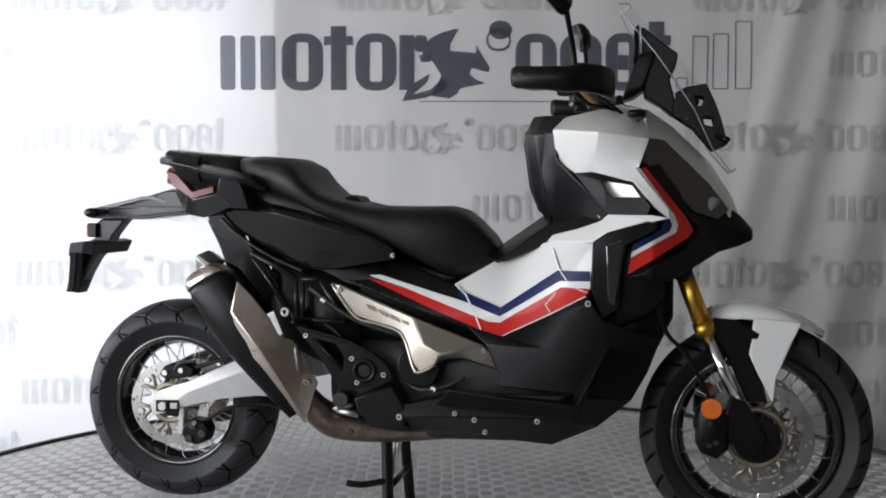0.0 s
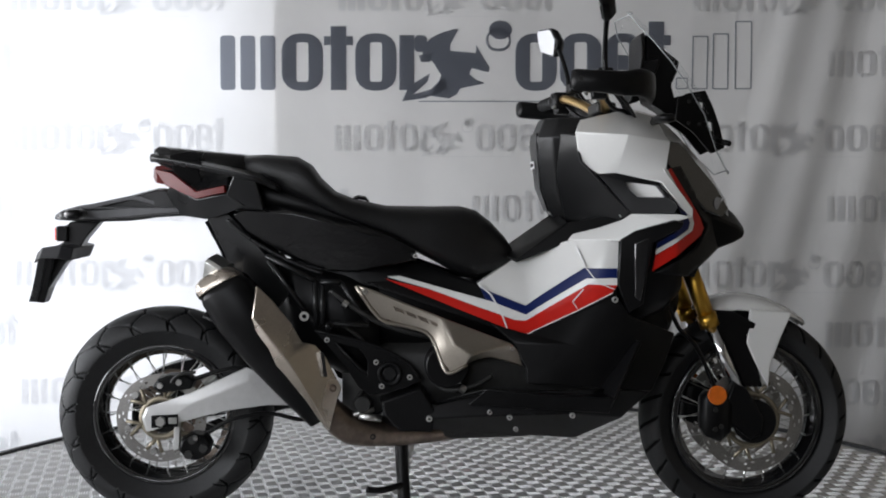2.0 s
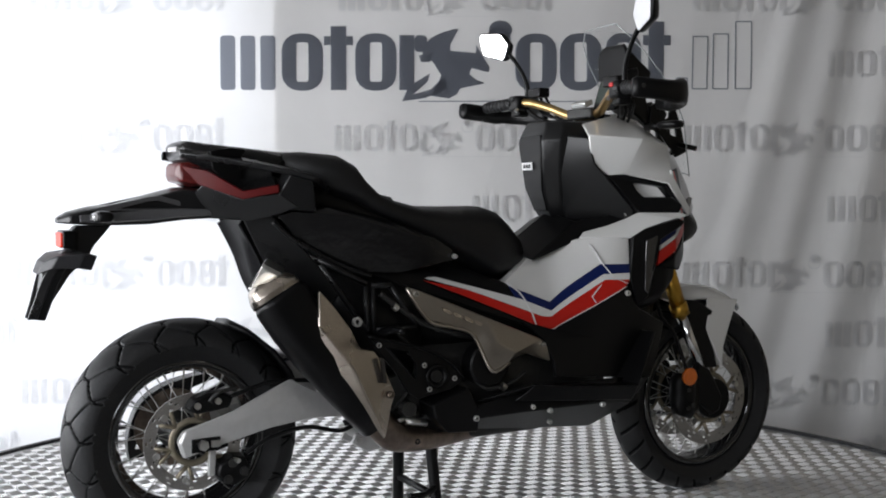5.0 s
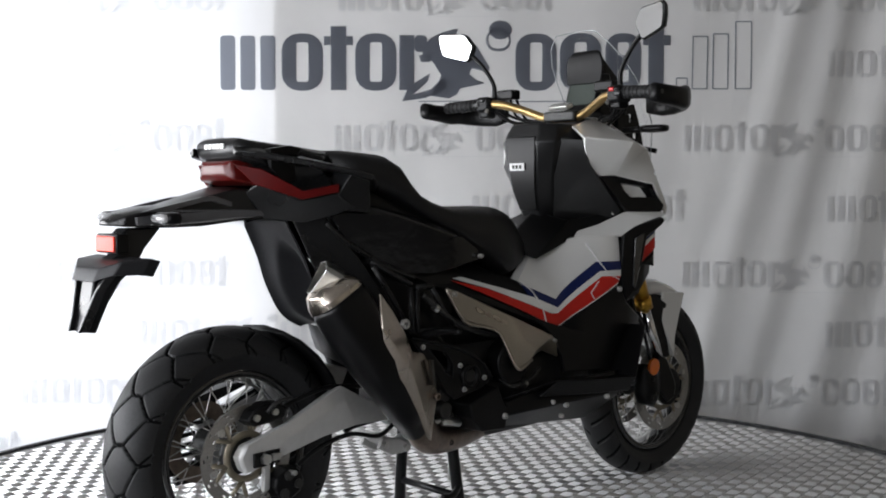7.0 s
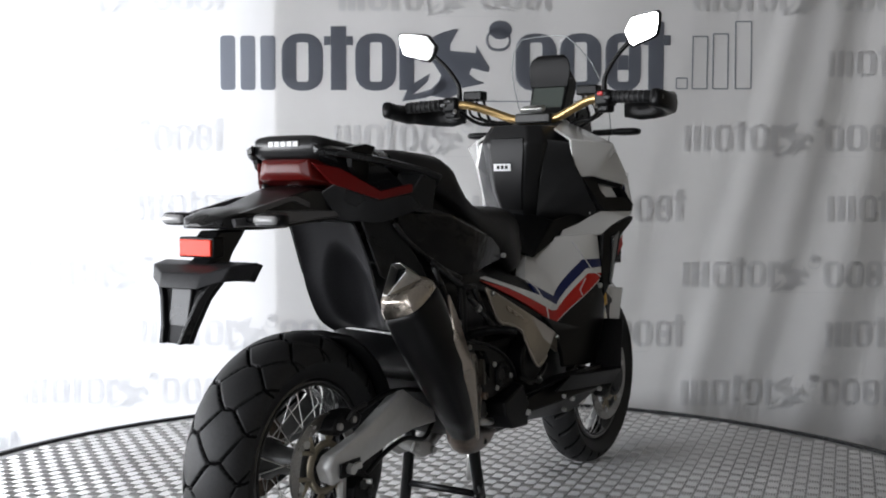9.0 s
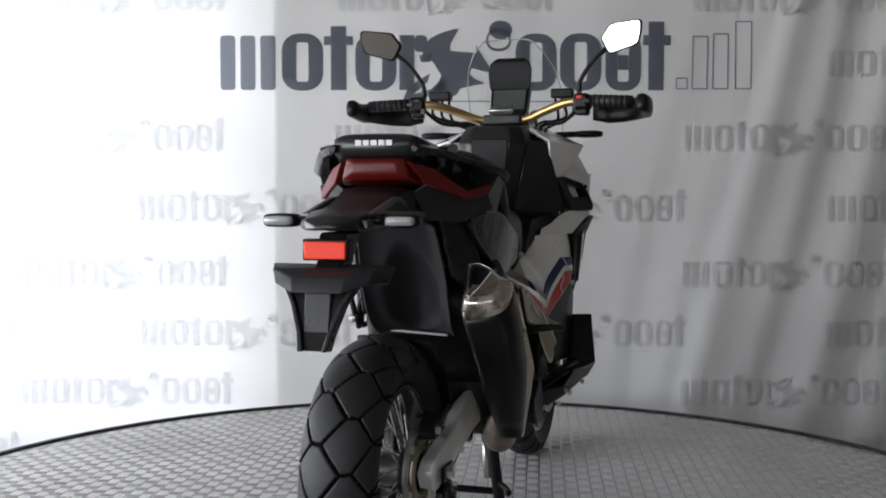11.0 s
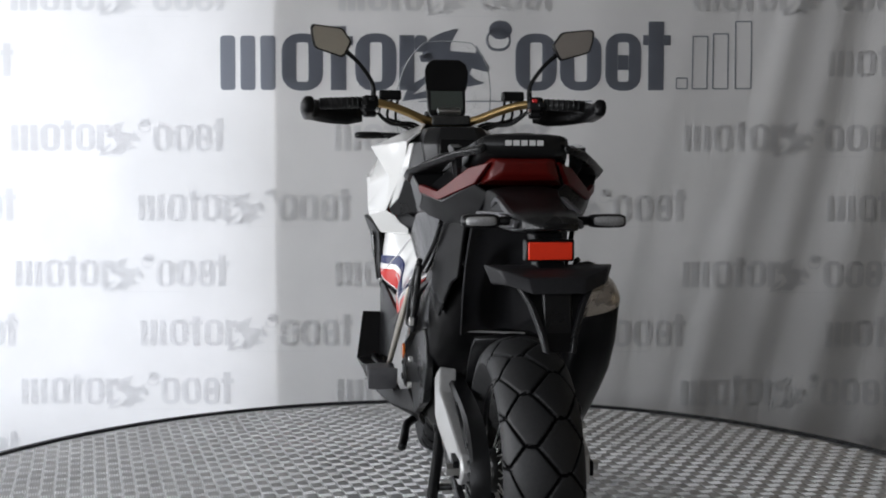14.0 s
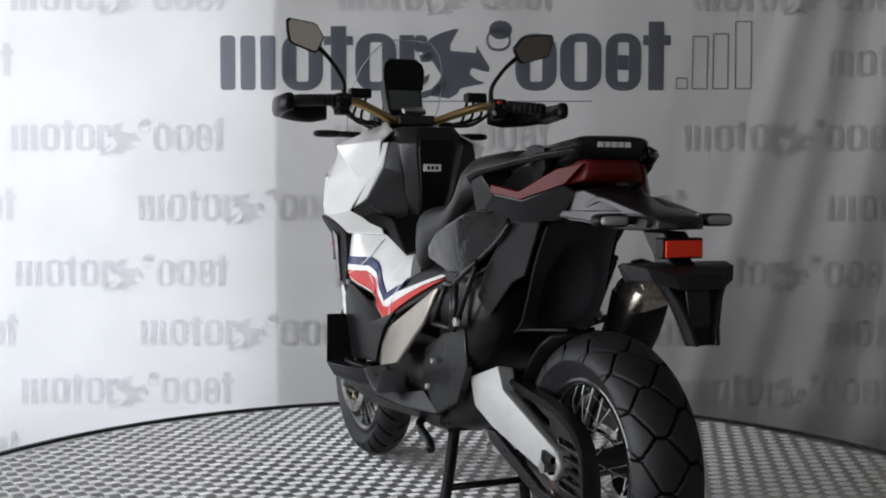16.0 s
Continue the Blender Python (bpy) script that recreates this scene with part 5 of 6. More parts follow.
part("guard_lip", loft([[(p.x, 0.088, p.z), (p.x, 0.124, p.z + 0.003), (p.x + 0.002, 0.131, p.z - 0.004), (p.x + 0.006, 0.128, p.z - 0.012), (p.x + 0.004, 0.088, p.z - 0.008)] for p in lip]), M_GREY, guard, "rounded outer lip of the guard", smooth="soft")
part("lower_chain_guard", slab([(-0.42, 0.352), (-0.47, 0.355), (-0.72, 0.270), (-0.85, 0.258), (-0.85, 0.235), (-0.72, 0.240), (-0.45, 0.322)], 0.118, 0.136, 1), M_GREY, guard, "dark grey lower chain guard", bevel=0.003)
part("sprocket", lathe([(0.06, 0.098), (0.100, 0.098), (0.100, 0.106), (0.06, 0.106)], RX, RZ, 48), M_HEADER, rear_wheel, "dark steel sprocket")
caliper = part("rear_caliper", slab([(-0.735, 0.285), (-0.700, 0.305), (-0.665, 0.300), (-0.648, 0.270), (-0.660, 0.238), (-0.690, 0.222), (-0.722, 0.230), (-0.742, 0.255)], 0.090, 0.138, -1, inset=0.12), M_BLACK, bike, "black rear brake caliper", bevel=0.005)
for dx, dz in ((-0.700, 0.285), (-0.672, 0.262), (-0.712, 0.245)):
    part("caliper_piston", rod((dx, -0.13, dz), (dx, -0.146, dz), 0.011, 14), M_ALLOY, caliper)
part("caliper_pin", rod((-0.700, -0.120, 0.292), (-0.690, -0.155, 0.292), 0.006, 10), M_STEEL, caliper)
part("caliper_arm", slab([(-0.752, 0.330), (-0.735, 0.330), (-0.738, 0.255), (-0.755, 0.250)], 0.105, 0.120, -1), M_SWING, caliper, bevel=0.003)
part("parking_caliper", slab([(-0.812, 0.425), (-0.795, 0.450), (-0.760, 0.462), (-0.715, 0.460), (-0.690, 0.445), (-0.700, 0.420), (-0.750, 0.412), (-0.790, 0.408)], 0.090, 0.134, -1, inset=0.10), M_BLACK, bike, "black parking brake caliper", bevel=0.005)
for dx, dz in ((-0.785, 0.432), (-0.735, 0.440)):
    part("parking_caliper_bolt", rod((dx, -0.13, dz), (dx, -0.142, dz), 0.008, 10), M_STEEL, bike)
part("parking_brake_arm", tube([(-0.755, -0.135, 0.440), (-0.735, -0.142, 0.462), (-0.69, -0.140, 0.468)], 0.005, 8), M_ALLOY, bike, smooth=True)
part("brake_hose", tube([(-0.70, -0.12, 0.445), (-0.60, -0.13, 0.475), (-0.50, -0.12, 0.47), (-0.40, -0.10, 0.45)], 0.006, 8), M_BLACK, bike, smooth=True)
part("brake_hose", tube([(-0.66, -0.12, 0.300), (-0.60, -0.128, 0.335), (-0.50, -0.12, 0.350), (-0.40, -0.11, 0.330), (-0.32, -0.09, 0.36)], 0.006, 8), M_BLACK, bike, smooth=True)
part("wheel_hugger", loft([[(RX + r * math.cos(a), -hy, RZ + r * math.sin(a)), (RX + (r + 0.008) * math.cos(a), 0, RZ + (r + 0.008) * math.sin(a)), (RX + r * math.cos(a), hy, RZ + r * math.sin(a)), (RX + (r - 0.01) * math.cos(a), hy, RZ + (r - 0.01) * math.sin(a)), (RX + (r - 0.01) * math.cos(a), -hy, RZ + (r - 0.01) * math.sin(a))] for a, r, hy in ((radians(q), 0.302, 0.088) for q in (5, 18, 31, 44, 57, 68))]), M_BLACK, bike, "black wheel hugger", smooth=True)

# ---- heat shield and engine side ----
hs = part("heat_shield", shell([(-0.260, 0.212, 0.705), (-0.221, 0.216, 0.693), (-0.034, 0.222, 0.619), (0.150, 0.212, 0.548), (0.171, 0.207, 0.528), (0.186, 0.200, 0.482), (0.167, 0.205, 0.487), (0.094, 0.222, 0.511), (0.058, 0.234, 0.508), (0.030, 0.240, 0.497), (-0.016, 0.243, 0.474), (-0.034, 0.234, 0.492), (-0.052, 0.220, 0.545), (-0.077, 0.215, 0.580), (-0.199, 0.212, 0.617), (-0.036, 0.231, 0.552), (-0.004, 0.248, 0.547), (0.042, 0.250, 0.523)],
     [(0, 1, 14), (1, 2, 13, 14), (2, 15, 12, 13), (2, 16, 15), (2, 3, 17, 16), (15, 16, 17, 9, 10, 11), (15, 11, 12), (3, 7, 8, 17), (17, 8, 9), (3, 4, 6, 7), (4, 5, 6)], 0.010, -1), M_SHIELD, bike, "satin nickel heat shield", bevel=0.005)
part("shield_rim", tube([(-0.262, -0.211, 0.703), (-0.199, -0.212, 0.616), (-0.140, -0.213, 0.598), (-0.077, -0.215, 0.579), (-0.053, -0.220, 0.544), (-0.034, -0.234, 0.492), (-0.016, -0.242, 0.474), (0.030, -0.239, 0.496)], 0.0055, 8, 3), M_SHIELD, hs, smooth=True)
for i in range(4):
    part("raised_mark", slab([(-0.165 + 0.032 * i, 0.650 - 0.0125 * i), (-0.140 + 0.032 * i, 0.640 - 0.0125 * i), (-0.134 + 0.032 * i, 0.628 - 0.0125 * i), (-0.158 + 0.032 * i, 0.638 - 0.0125 * i)], 0.214, 0.2205, -1), M_TITAN, hs)
bolt(-0.238, 0.218, 0.688, 0.009, -1, M_STEEL, "bolt", hs)
bolt(0.153, 0.213, 0.533, 0.008, -1, M_STEEL, "bolt", hs)
left_cover = part("engine_cover", shell([(-0.261, 0.205, 0.700), (0.10, 0.205, 0.560), (0.17, 0.205, 0.500), (0.10, 0.235, 0.440), (-0.05, 0.240, 0.470), (-0.20, 0.220, 0.600)], [(0, 1, 4, 5), (1, 2, 3, 4)], 0.012, 1), M_SHIELD, bike, "satin nickel engine cover", bevel=0.005)
pivot = part("pivot_cover", plate([(-0.372, 0.586), (-0.340, 0.580), (-0.201, 0.542), (-0.122, 0.496), (-0.090, 0.452), (-0.129, 0.430), (-0.224, 0.412), (-0.255, 0.432), (-0.290, 0.486)], [[(-0.318, 0.552), (-0.255, 0.538), (-0.232, 0.505), (-0.232, 0.462), (-0.262, 0.488)]], 0.192, 0.206, -1), M_BLACK, bike, "black swingarm pivot plate", bevel=0.002)
part("pivot_rim", tube([(-0.370, -0.206, 0.584), (-0.300, -0.207, 0.568), (-0.201, -0.208, 0.540), (-0.122, -0.208, 0.494), (-0.092, -0.207, 0.452)], 0.005, 8, 2), M_BLACK, pivot, smooth=True)
part("pivot_strut", rod((-0.318, -0.200, 0.552), (-0.232, -0.200, 0.462), 0.005, 8), M_GREY, pivot, smooth=True)
part("pivot_ring", lathe([(0.020, -0.200), (0.033, -0.200), (0.033, -0.212), (0.028, -0.215), (0.020, -0.210)], -0.173, 0.469, 32), M_BLACK, pivot, smooth=True)
part("pivot_cap", rod((-0.173, -0.195, 0.469), (-0.173, -0.210, 0.469), 0.0185, 24), M_GREY, pivot, "round pivot cap", bevel=0.003)
part("gearbox_cover", slab([(-0.201, 0.400), (-0.089, 0.438), (-0.050, 0.373), (-0.058, 0.312), (-0.150, 0.318), (-0.192, 0.362)], 0.15, 0.232, -1, inset=0.06), M_BLACK, bike, "black gearbox cover", bevel=0.005)
# Painted paler than its black plastic, for the light this ledge catches.
part("step_lip", upright_band([(x, 0.255, z - 0.006, z + 0.005, 0.084) for x, z in ((-0.063, 0.450), (-0.050, 0.421), (-0.037, 0.392), (-0.010, 0.399), (0.018, 0.408), (0.046, 0.425), (0.074, 0.442))]), M_SHEEN_GREY, bike, "lip of the step, painted lighter for the light it catches", bevel=0.002)
part("chain_roller", rod((-0.245, -0.150, 0.385), (-0.245, -0.195, 0.385), 0.022, 16), M_ALLOY, bike, "dark linkage roller", bevel=0.003)
part("pivot_cover", shell([(-0.36, 0.170, 0.60), (-0.24, 0.180, 0.575), (-0.13, 0.185, 0.52), (-0.10, 0.185, 0.42), (-0.20, 0.180, 0.35), (-0.32, 0.170, 0.40), (-0.37, 0.165, 0.50)], [(0, 1, 6), (1, 2, 3, 4, 5, 6)], 0.020, 1), M_GREY, bike, "dark grey swingarm pivot cover", bevel=0.004)
part("crank_cover", rod((-0.02, -0.165, 0.49), (-0.02, -0.222, 0.49), 0.060, 32), M_BLACK, bike, "round dark engine cover", bevel=0.006)
for x, y, z, r in ((-0.397, 0.208, 0.623, 0.016), (-0.103, 0.176, 0.779, 0.008), (0.452, 0.180, 0.889, 0.009), (0.425, 0.230, 0.664, 0.010), (-0.07, 0.236, 0.353, 0.010), (0.302, 0.284, 0.366, 0.009), (-0.338, 0.206, 0.560, 0.009), (-0.209, 0.206, 0.500, 0.009), (-0.120, 0.206, 0.459, 0.009), (-0.194, 0.206, 0.436, 0.009), (0.086, 0.268, 0.375, 0.008), (0.138, 0.272, 0.361, 0.009), (0.160, 0.236, 0.322, 0.008)):
    bolt(x, y, z, r)
for x, y, z, r in ((-0.397, 0.208, 0.623, 0.014), (0.425, 0.230, 0.664, 0.010), (-0.203, 0.192, 0.497, 0.010), (0.302, 0.284, 0.366, 0.009), (-0.16, 0.19, 0.42, 0.010)):
    bolt(x, y, z, r, 1)
for p0, p1, r in (((-0.30, 0.17, 0.345), (-0.215, 0.185, 0.370), 0.007), ((-0.255, 0.190, 0.355), (-0.195, 0.190, 0.345), 0.010)):
    part("linkage_rod", rod((p0[0], -p0[1], p0[2]), (p1[0], -p1[1], p1[2]), r, 10), M_STEEL, bike, "steel linkage rod", smooth=True)
part("passenger_peg", tube([(-0.33, -0.20, 0.590), (-0.33, -0.27, 0.606), (-0.33, -0.334, 0.610)], [0.012, 0.010, 0.007], 10), M_BLACK, bike, "folding passenger peg", smooth=True)

# hoses, clips and the rear linkage
for pts, r in (([(-0.33, -0.196, 0.69), (-0.26, -0.200, 0.64), (-0.20, -0.196, 0.605), (-0.11, -0.190, 0.575), (-0.04, -0.175, 0.56)], 0.008),
               ([(-0.30, -0.190, 0.60), (-0.25, -0.185, 0.56), (-0.22, -0.180, 0.50), (-0.24, -0.170, 0.43), (-0.27, -0.160, 0.38)], 0.006),
               ([(-0.06, -0.205, 0.45), (-0.02, -0.215, 0.425), (0.05, -0.215, 0.435), (0.10, -0.205, 0.46)], 0.006)):
    part("hose", tube(pts, r, 10), M_ALLOY, bike, "dark rubber hose", smooth=True)
for x, y, z in ((-0.29, 0.200, 0.655), (-0.24, 0.190, 0.535), (0.02, 0.219, 0.428)):
    part("hose_clip", rod((x - 0.006, -y - 0.002, z + 0.004), (x + 0.006, -y - 0.002, z - 0.004), 0.0105, 12), M_STEEL, bike, "steel hose clip")
for s in (-1, 1):
    part("link_plate", plate([(-0.345, 0.275), (-0.330, 0.300), (-0.270, 0.292), (-0.235, 0.270), (-0.245, 0.252), (-0.300, 0.250)], [], 0.030, 0.042, s), M_SWING, bike, "silver rear shock link plate", bevel=0.003)
    part("link_bolt", rod((-0.325, s * 0.040, 0.283), (-0.325, s * 0.052, 0.283), 0.010, 6), M_STEEL, bike)
    part("link_bolt", rod((-0.252, s * 0.040, 0.264), (-0.252, s * 0.052, 0.264), 0.010, 6), M_STEEL, bike)
part("link_arm", loft([oval(x, 0, z, 0.030, hz, 4, 14) for x, z, hz in ((-0.335, 0.30, 0.012), (-0.29, 0.276, 0.016), (-0.24, 0.265, 0.014), (-0.16, 0.30, 0.014))]), M_SWING, bike, "silver rear shock link arm", smooth=True)

# ---- centre stand ----
stand = part("centre_stand", rod((-0.14, -0.12, 0.30), (-0.14, 0.12, 0.30), 0.016, 12), M_BLACK, bike, "black tubular centre stand", smooth=True)
for s in (-1, 1):
    part("stand_leg", tube([(-0.14, s * 0.10, 0.30), (-0.135, s * 0.11, 0.20), (-0.125, s * 0.135, 0.015)], 0.016, 12), M_BLACK, stand, smooth=True)
    part("stand_foot", block(-0.12, s * 0.140, 0.009, 0.085, 0.040, 0.018), M_BLACK, stand, bevel=0.004)
part("stand_brace", rod((-0.131, -0.118, 0.125), (-0.131, 0.118, 0.125), 0.010, 10), M_BLACK, stand, smooth=True)
part("stand_pedal", tube([(-0.13, -0.120, 0.15), (-0.19, -0.16, 0.145), (-0.235, -0.17, 0.150)], 0.009, 8), M_BLACK, stand, smooth=True)
part("stand_spring", tube([(-0.10, -0.07, 0.30), (-0.13, -0.09, 0.16)], 0.010, 10), M_STEEL, stand, "steel return spring", smooth=True)
part("side_stand", tube([(-0.02, 0.14, 0.31), (-0.10, 0.19, 0.30), (-0.22, 0.21, 0.285), (-0.26, 0.22, 0.27)], 0.012, 10), M_BLACK, bike, "folded side stand", smooth=True)

# ---- fork and front fender ----
for s in (-1, 1):
    leg_top, leg_mid, leg_end = (0.655, s * 0.098, 0.765), (0.725, s * 0.098, 0.580), (0.812, s * 0.098, 0.395)
    fork = part("fork_tube", tube([leg_top, leg_mid], 0.0235, 20), M_GOLD, bike, "gold anodised fork tube", smooth=True)
    part("fork_collar", tube([(0.714, s * 0.098, 0.610), (0.727, s * 0.098, 0.575)], 0.0275, 20), M_GOLD, fork, smooth=True)
    part("fork_slider", tube([leg_mid, (0.822, s * 0.098, 0.370)], 0.0165, 18), M_CHROME, fork, "polished fork slider", smooth=True)
    part("fork_foot", slab([(0.790, 0.420), (0.830, 0.400), (0.880, 0.315), (0.872, 0.270), (0.840, 0.255), (0.800, 0.290), (0.770, 0.300), (0.760, 0.340)], 0.082, 0.118, s), M_BLACK, fork, "black fork foot", bevel=0.006)
    part("hub_cap", rod((FX, s * 0.09, FZ), (FX, s * 0.108, FZ), 0.062, 32), M_BLACK, fork, "round black axle cap", bevel=0.004)
    part("front_caliper", loft([oval(x, s * 0.098, z, hy, hz, 4, 14) for x, z, hy, hz in ((0.700, 0.335, 0.018, 0.045), (0.715, 0.330, 0.030, 0.065), (0.755, 0.320, 0.032, 0.070), (0.785, 0.325, 0.022, 0.050))]), M_BLACK, fork, "black front brake caliper", smooth=True)
    for dx, dz in ((0.735, 0.345), (0.752, 0.298), (0.735, 0.290)):
        part("caliper_bolt", rod((dx, s * 0.12, dz), (dx, s * 0.134, dz), 0.007, 10), M_ALLOY, fork)
    part("reflector", rod((0.740, s * 0.122, 0.386), (0.740, s * 0.132, 0.386), 0.027, 28), M_ORANGE, fork, "round orange reflector", bevel=0.002)
    part("axle_bolt", rod((FX, s * 0.105, FZ), (FX, s * 0.113, FZ), 0.011, 6), M_STEEL, fork)
part("fork_bridge", block(0.655, 0, 0.745, 0.06, 0.25, 0.05, Matrix.Rotation(radians(22), 4, "Y")), M_BLACK, bike, "black fork bridge", bevel=0.008)


def fender_rings():
    rows = []
    for deg, r, hy, drop in ((57, 0.326, 0.022, 0.006), (64, 0.332, 0.055, 0.014), (72, 0.338, 0.070, 0.024), (80, 0.346, 0.077, 0.036), (89, 0.354, 0.080, 0.042), (98, 0.360, 0.080, 0.042), (106, 0.358, 0.076, 0.036), (114, 0.350, 0.066, 0.02)):
        a = radians(deg)
        c, s = math.cos(a), math.sin(a)
        prof = [(r - drop, -hy), (r - 0.012, -hy * 0.86), (r, -hy * 0.4), (r + 0.002, 0), (r, hy * 0.4), (r - 0.012, hy * 0.86), (r - drop, hy), (r - drop - 0.004, hy * 0.94), (r - 0.018, hy * 0.78), (r - 0.008, 0), (r - 0.018, -hy * 0.78), (r - drop - 0.004, -hy * 0.94)]
        rows.append([(FX + p * c, y, FZ + p * s) for p, y in prof])
    return rows


fender = part("front_fender", loft(fender_rings()), M_WHITE, bike, "pearl white front fender", smooth=True)
for s in (-1, 1):
    part("fender_leg", slab([(0.846, 0.622), (0.968, 0.612), (0.935, 0.540), (0.905, 0.465), (0.897, 0.400), (0.856, 0.479), (0.835, 0.526)], 0.076, lambda x, z: 0.086 + 0.012 * (0.6 - z) / 0.2, s), M_WHITE, fender, "pearl white fender leg", bevel=0.004)
    part("fender_inner", slab([(0.740, 0.620), (0.800, 0.615), (0.865, 0.580), (0.845, 0.526), (0.866, 0.470), (0.885, 0.400), (0.830, 0.400), (0.780, 0.520), (0.735, 0.580)], 0.074, 0.088, s), M_BLACK, fender, "black fender bracket", bevel=0.004)
part("front_hose", tube([(0.62, -0.12, 0.78), (0.60, -0.135, 0.66), (0.625, -0.13, 0.58), (0.68, -0.125, 0.52), (0.74, -0.115, 0.40)], 0.006, 8), M_BLACK, bike, smooth=True)
part("front_hose", tube([(0.60, -0.10, 0.78), (0.58, -0.115, 0.66), (0.60, -0.11, 0.58)], 0.005, 8), M_BLACK, bike, smooth=True)

# ---- handlebar, controls, mirrors ----
bar = part("handlebar", tube([(0.36, -0.30, 1.235), (0.375, -0.22, 1.232), (0.405, -0.15, 1.212), (0.430, -0.075, 1.185), (0.435, 0.0, 1.180), (0.430, 0.075, 1.185), (0.405, 0.15, 1.212), (0.375, 0.22, 1.232), (0.36, 0.30, 1.235)], 0.0135, 14), M_BAR, bike, "champagne anodised handlebar", smooth=True)
part("bar_clamp", block(0.435, 0.0, 1.185, 0.055, 0.125, 0.032), M_ALLOY, bar, bevel=0.006)
for s in (-1, 1):
    part("grip", tube([(0.358, s * 0.295, 1.235), (0.335, s * 0.425, 1.228)], 0.0175, 16), M_RUBBER, bar, "black rubber grip", smooth=True)
    part("switch_box", block(0.365, s * 0.268, 1.232, 0.055, 0.052, 0.050, Matrix.Rotation(radians(s * 8), 4, "Z")), M_BLACK, bar, "black switch box", bevel=0.010)
    part("switch", block(0.342, s * 0.262, 1.245, 0.016, 0.018, 0.012), M_SWITCH_RED if s < 0 else M_GREY, bar, "red switch" if s < 0 else "", bevel=0.003)
    part("master_cylinder", block(0.395, s * 0.200, 1.262, 0.040, 0.070, 0.030), M_BLACK, bar, "black fluid reservoir", bevel=0.005)
    part("lever", tube([(0.395, s * 0.235, 1.240), (0.405, s * 0.30, 1.232), (0.392, s * 0.415, 1.222)], [0.009, 0.007, 0.006], 10), M_STEEL, bar, "slim lever", smooth=True)
    part("hand_guard", upright_band([(x, s * y, z0, z1, th) for x, y, z0, z1, th in ((0.262, 0.456, 1.196, 1.242, 0.030), (0.270, 0.460, 1.192, 1.246, 0.038), (0.330, 0.468, 1.188, 1.242, 0.038), (0.390, 0.464, 1.180, 1.242, 0.038), (0.420, 0.454, 1.182, 1.249, 0.036), (0.452, 0.425, 1.178, 1.250, 0.030), (0.474, 0.385, 1.174, 1.248, 0.026), (0.482, 0.335, 1.172, 1.244, 0.024), (0.478, 0.285, 1.182, 1.240, 0.018))]), M_BLACK, bar, "black hand guard", smooth=True)
    part("guard_end", rod((0.279, s * 0.450, 1.221), (0.279, s * 0.476, 1.221), 0.013, 16), M_GREY, bar, bevel=0.003)
    part("guard_bolt", rod((0.279, s * 0.470, 1.221), (0.279, s * 0.481, 1.221), 0.007, 6), M_ALLOY, bar)
    for k in range(3):
        part("control_hose", tube([(0.392 + 0.006 * k, s * (0.215 - 0.02 * k), 1.250), (0.430 + 0.012 * k, s * (0.235 - 0.03 * k), 1.205 - 0.010 * k), (0.470, s * (0.18 - 0.03 * k), 1.178), (0.510, s * (0.10 - 0.02 * k), 1.150)], 0.0045, 8), M_BLACK, bar, smooth=True)
    part("hose_fitting", rod((0.394, s * 0.212, 1.246), (0.402, s * 0.220, 1.236), 0.007, 10), M_STEEL, bar, "steel hose fitting")
    part("clamp_screw", rod((0.345, s * 0.245, 1.215), (0.338, s * 0.245, 1.206), 0.006, 8), M_STEEL, bar)
    part("switch_rocker", block(0.336, s * 0.285, 1.232, 0.010, 0.022, 0.014), M_GREY, bar, bevel=0.003)
    part("switch_lower", block(0.368, s * 0.268, 1.203, 0.040, 0.040, 0.026, Matrix.Rotation(radians(s * 8), 4, "Z")), M_BLACK, bar, bevel=0.006)
    for k in range(7):
        part("grip_rib", tube([(0.3565 - 0.0031 * k, s * (0.305 + 0.0165 * k), 1.2345 - 0.0009 * k), (0.3555 - 0.0031 * k, s * (0.311 + 0.0165 * k), 1.2342 - 0.0009 * k)], 0.0192, 16, 1), M_RUBBER, bar, smooth=True)
    part("cable", tube([(0.38, s * 0.25, 1.215), (0.42, s * 0.20, 1.175), (0.47, s * 0.13, 1.170), (0.52, s * 0.08, 1.15)], 0.006, 8), M_BLACK, bar, smooth=True)
    lobe = ((-0.062, 0.004), (-0.059, -0.008), (-0.042, -0.040), (-0.032, -0.046), (0.044, -0.025), (0.054, -0.018), (0.062, 0.012), (0.064, 0.040), (0.056, 0.049), (-0.026, 0.043), (-0.038, 0.038))
    turn = lambda x, a, b, k: (x - 0.27 * (a * k + 0.055) - 0.12 * b * k, s * (0.388 + a * k), 1.424 + b * k)
    mirror = part("mirror", loft([[turn(x, a, b, k) for a, b in lobe] for x, k in ((0.360, 1.0), (0.366, 1.05), (0.380, 0.95), (0.396, 0.60))]), M_BLACK, bike, "black rear-view mirror", bevel=0.003)
    part("mirror_glass", loft([[turn(x, a, b, 0.92) for a, b in lobe] for x in (0.3565, 0.3605)]), M_MIRROR, mirror, "mirror glass")
    part("mirror_stem", tube([(0.388, s * 0.255, 1.250), (0.386, s * 0.258, 1.300), (0.378, s * 0.300, 1.360), (0.372, s * 0.345, 1.400)], [0.009, 0.007, 0.0065, 0.008], 12), M_BLACK, mirror, "black mirror stem", smooth=True)
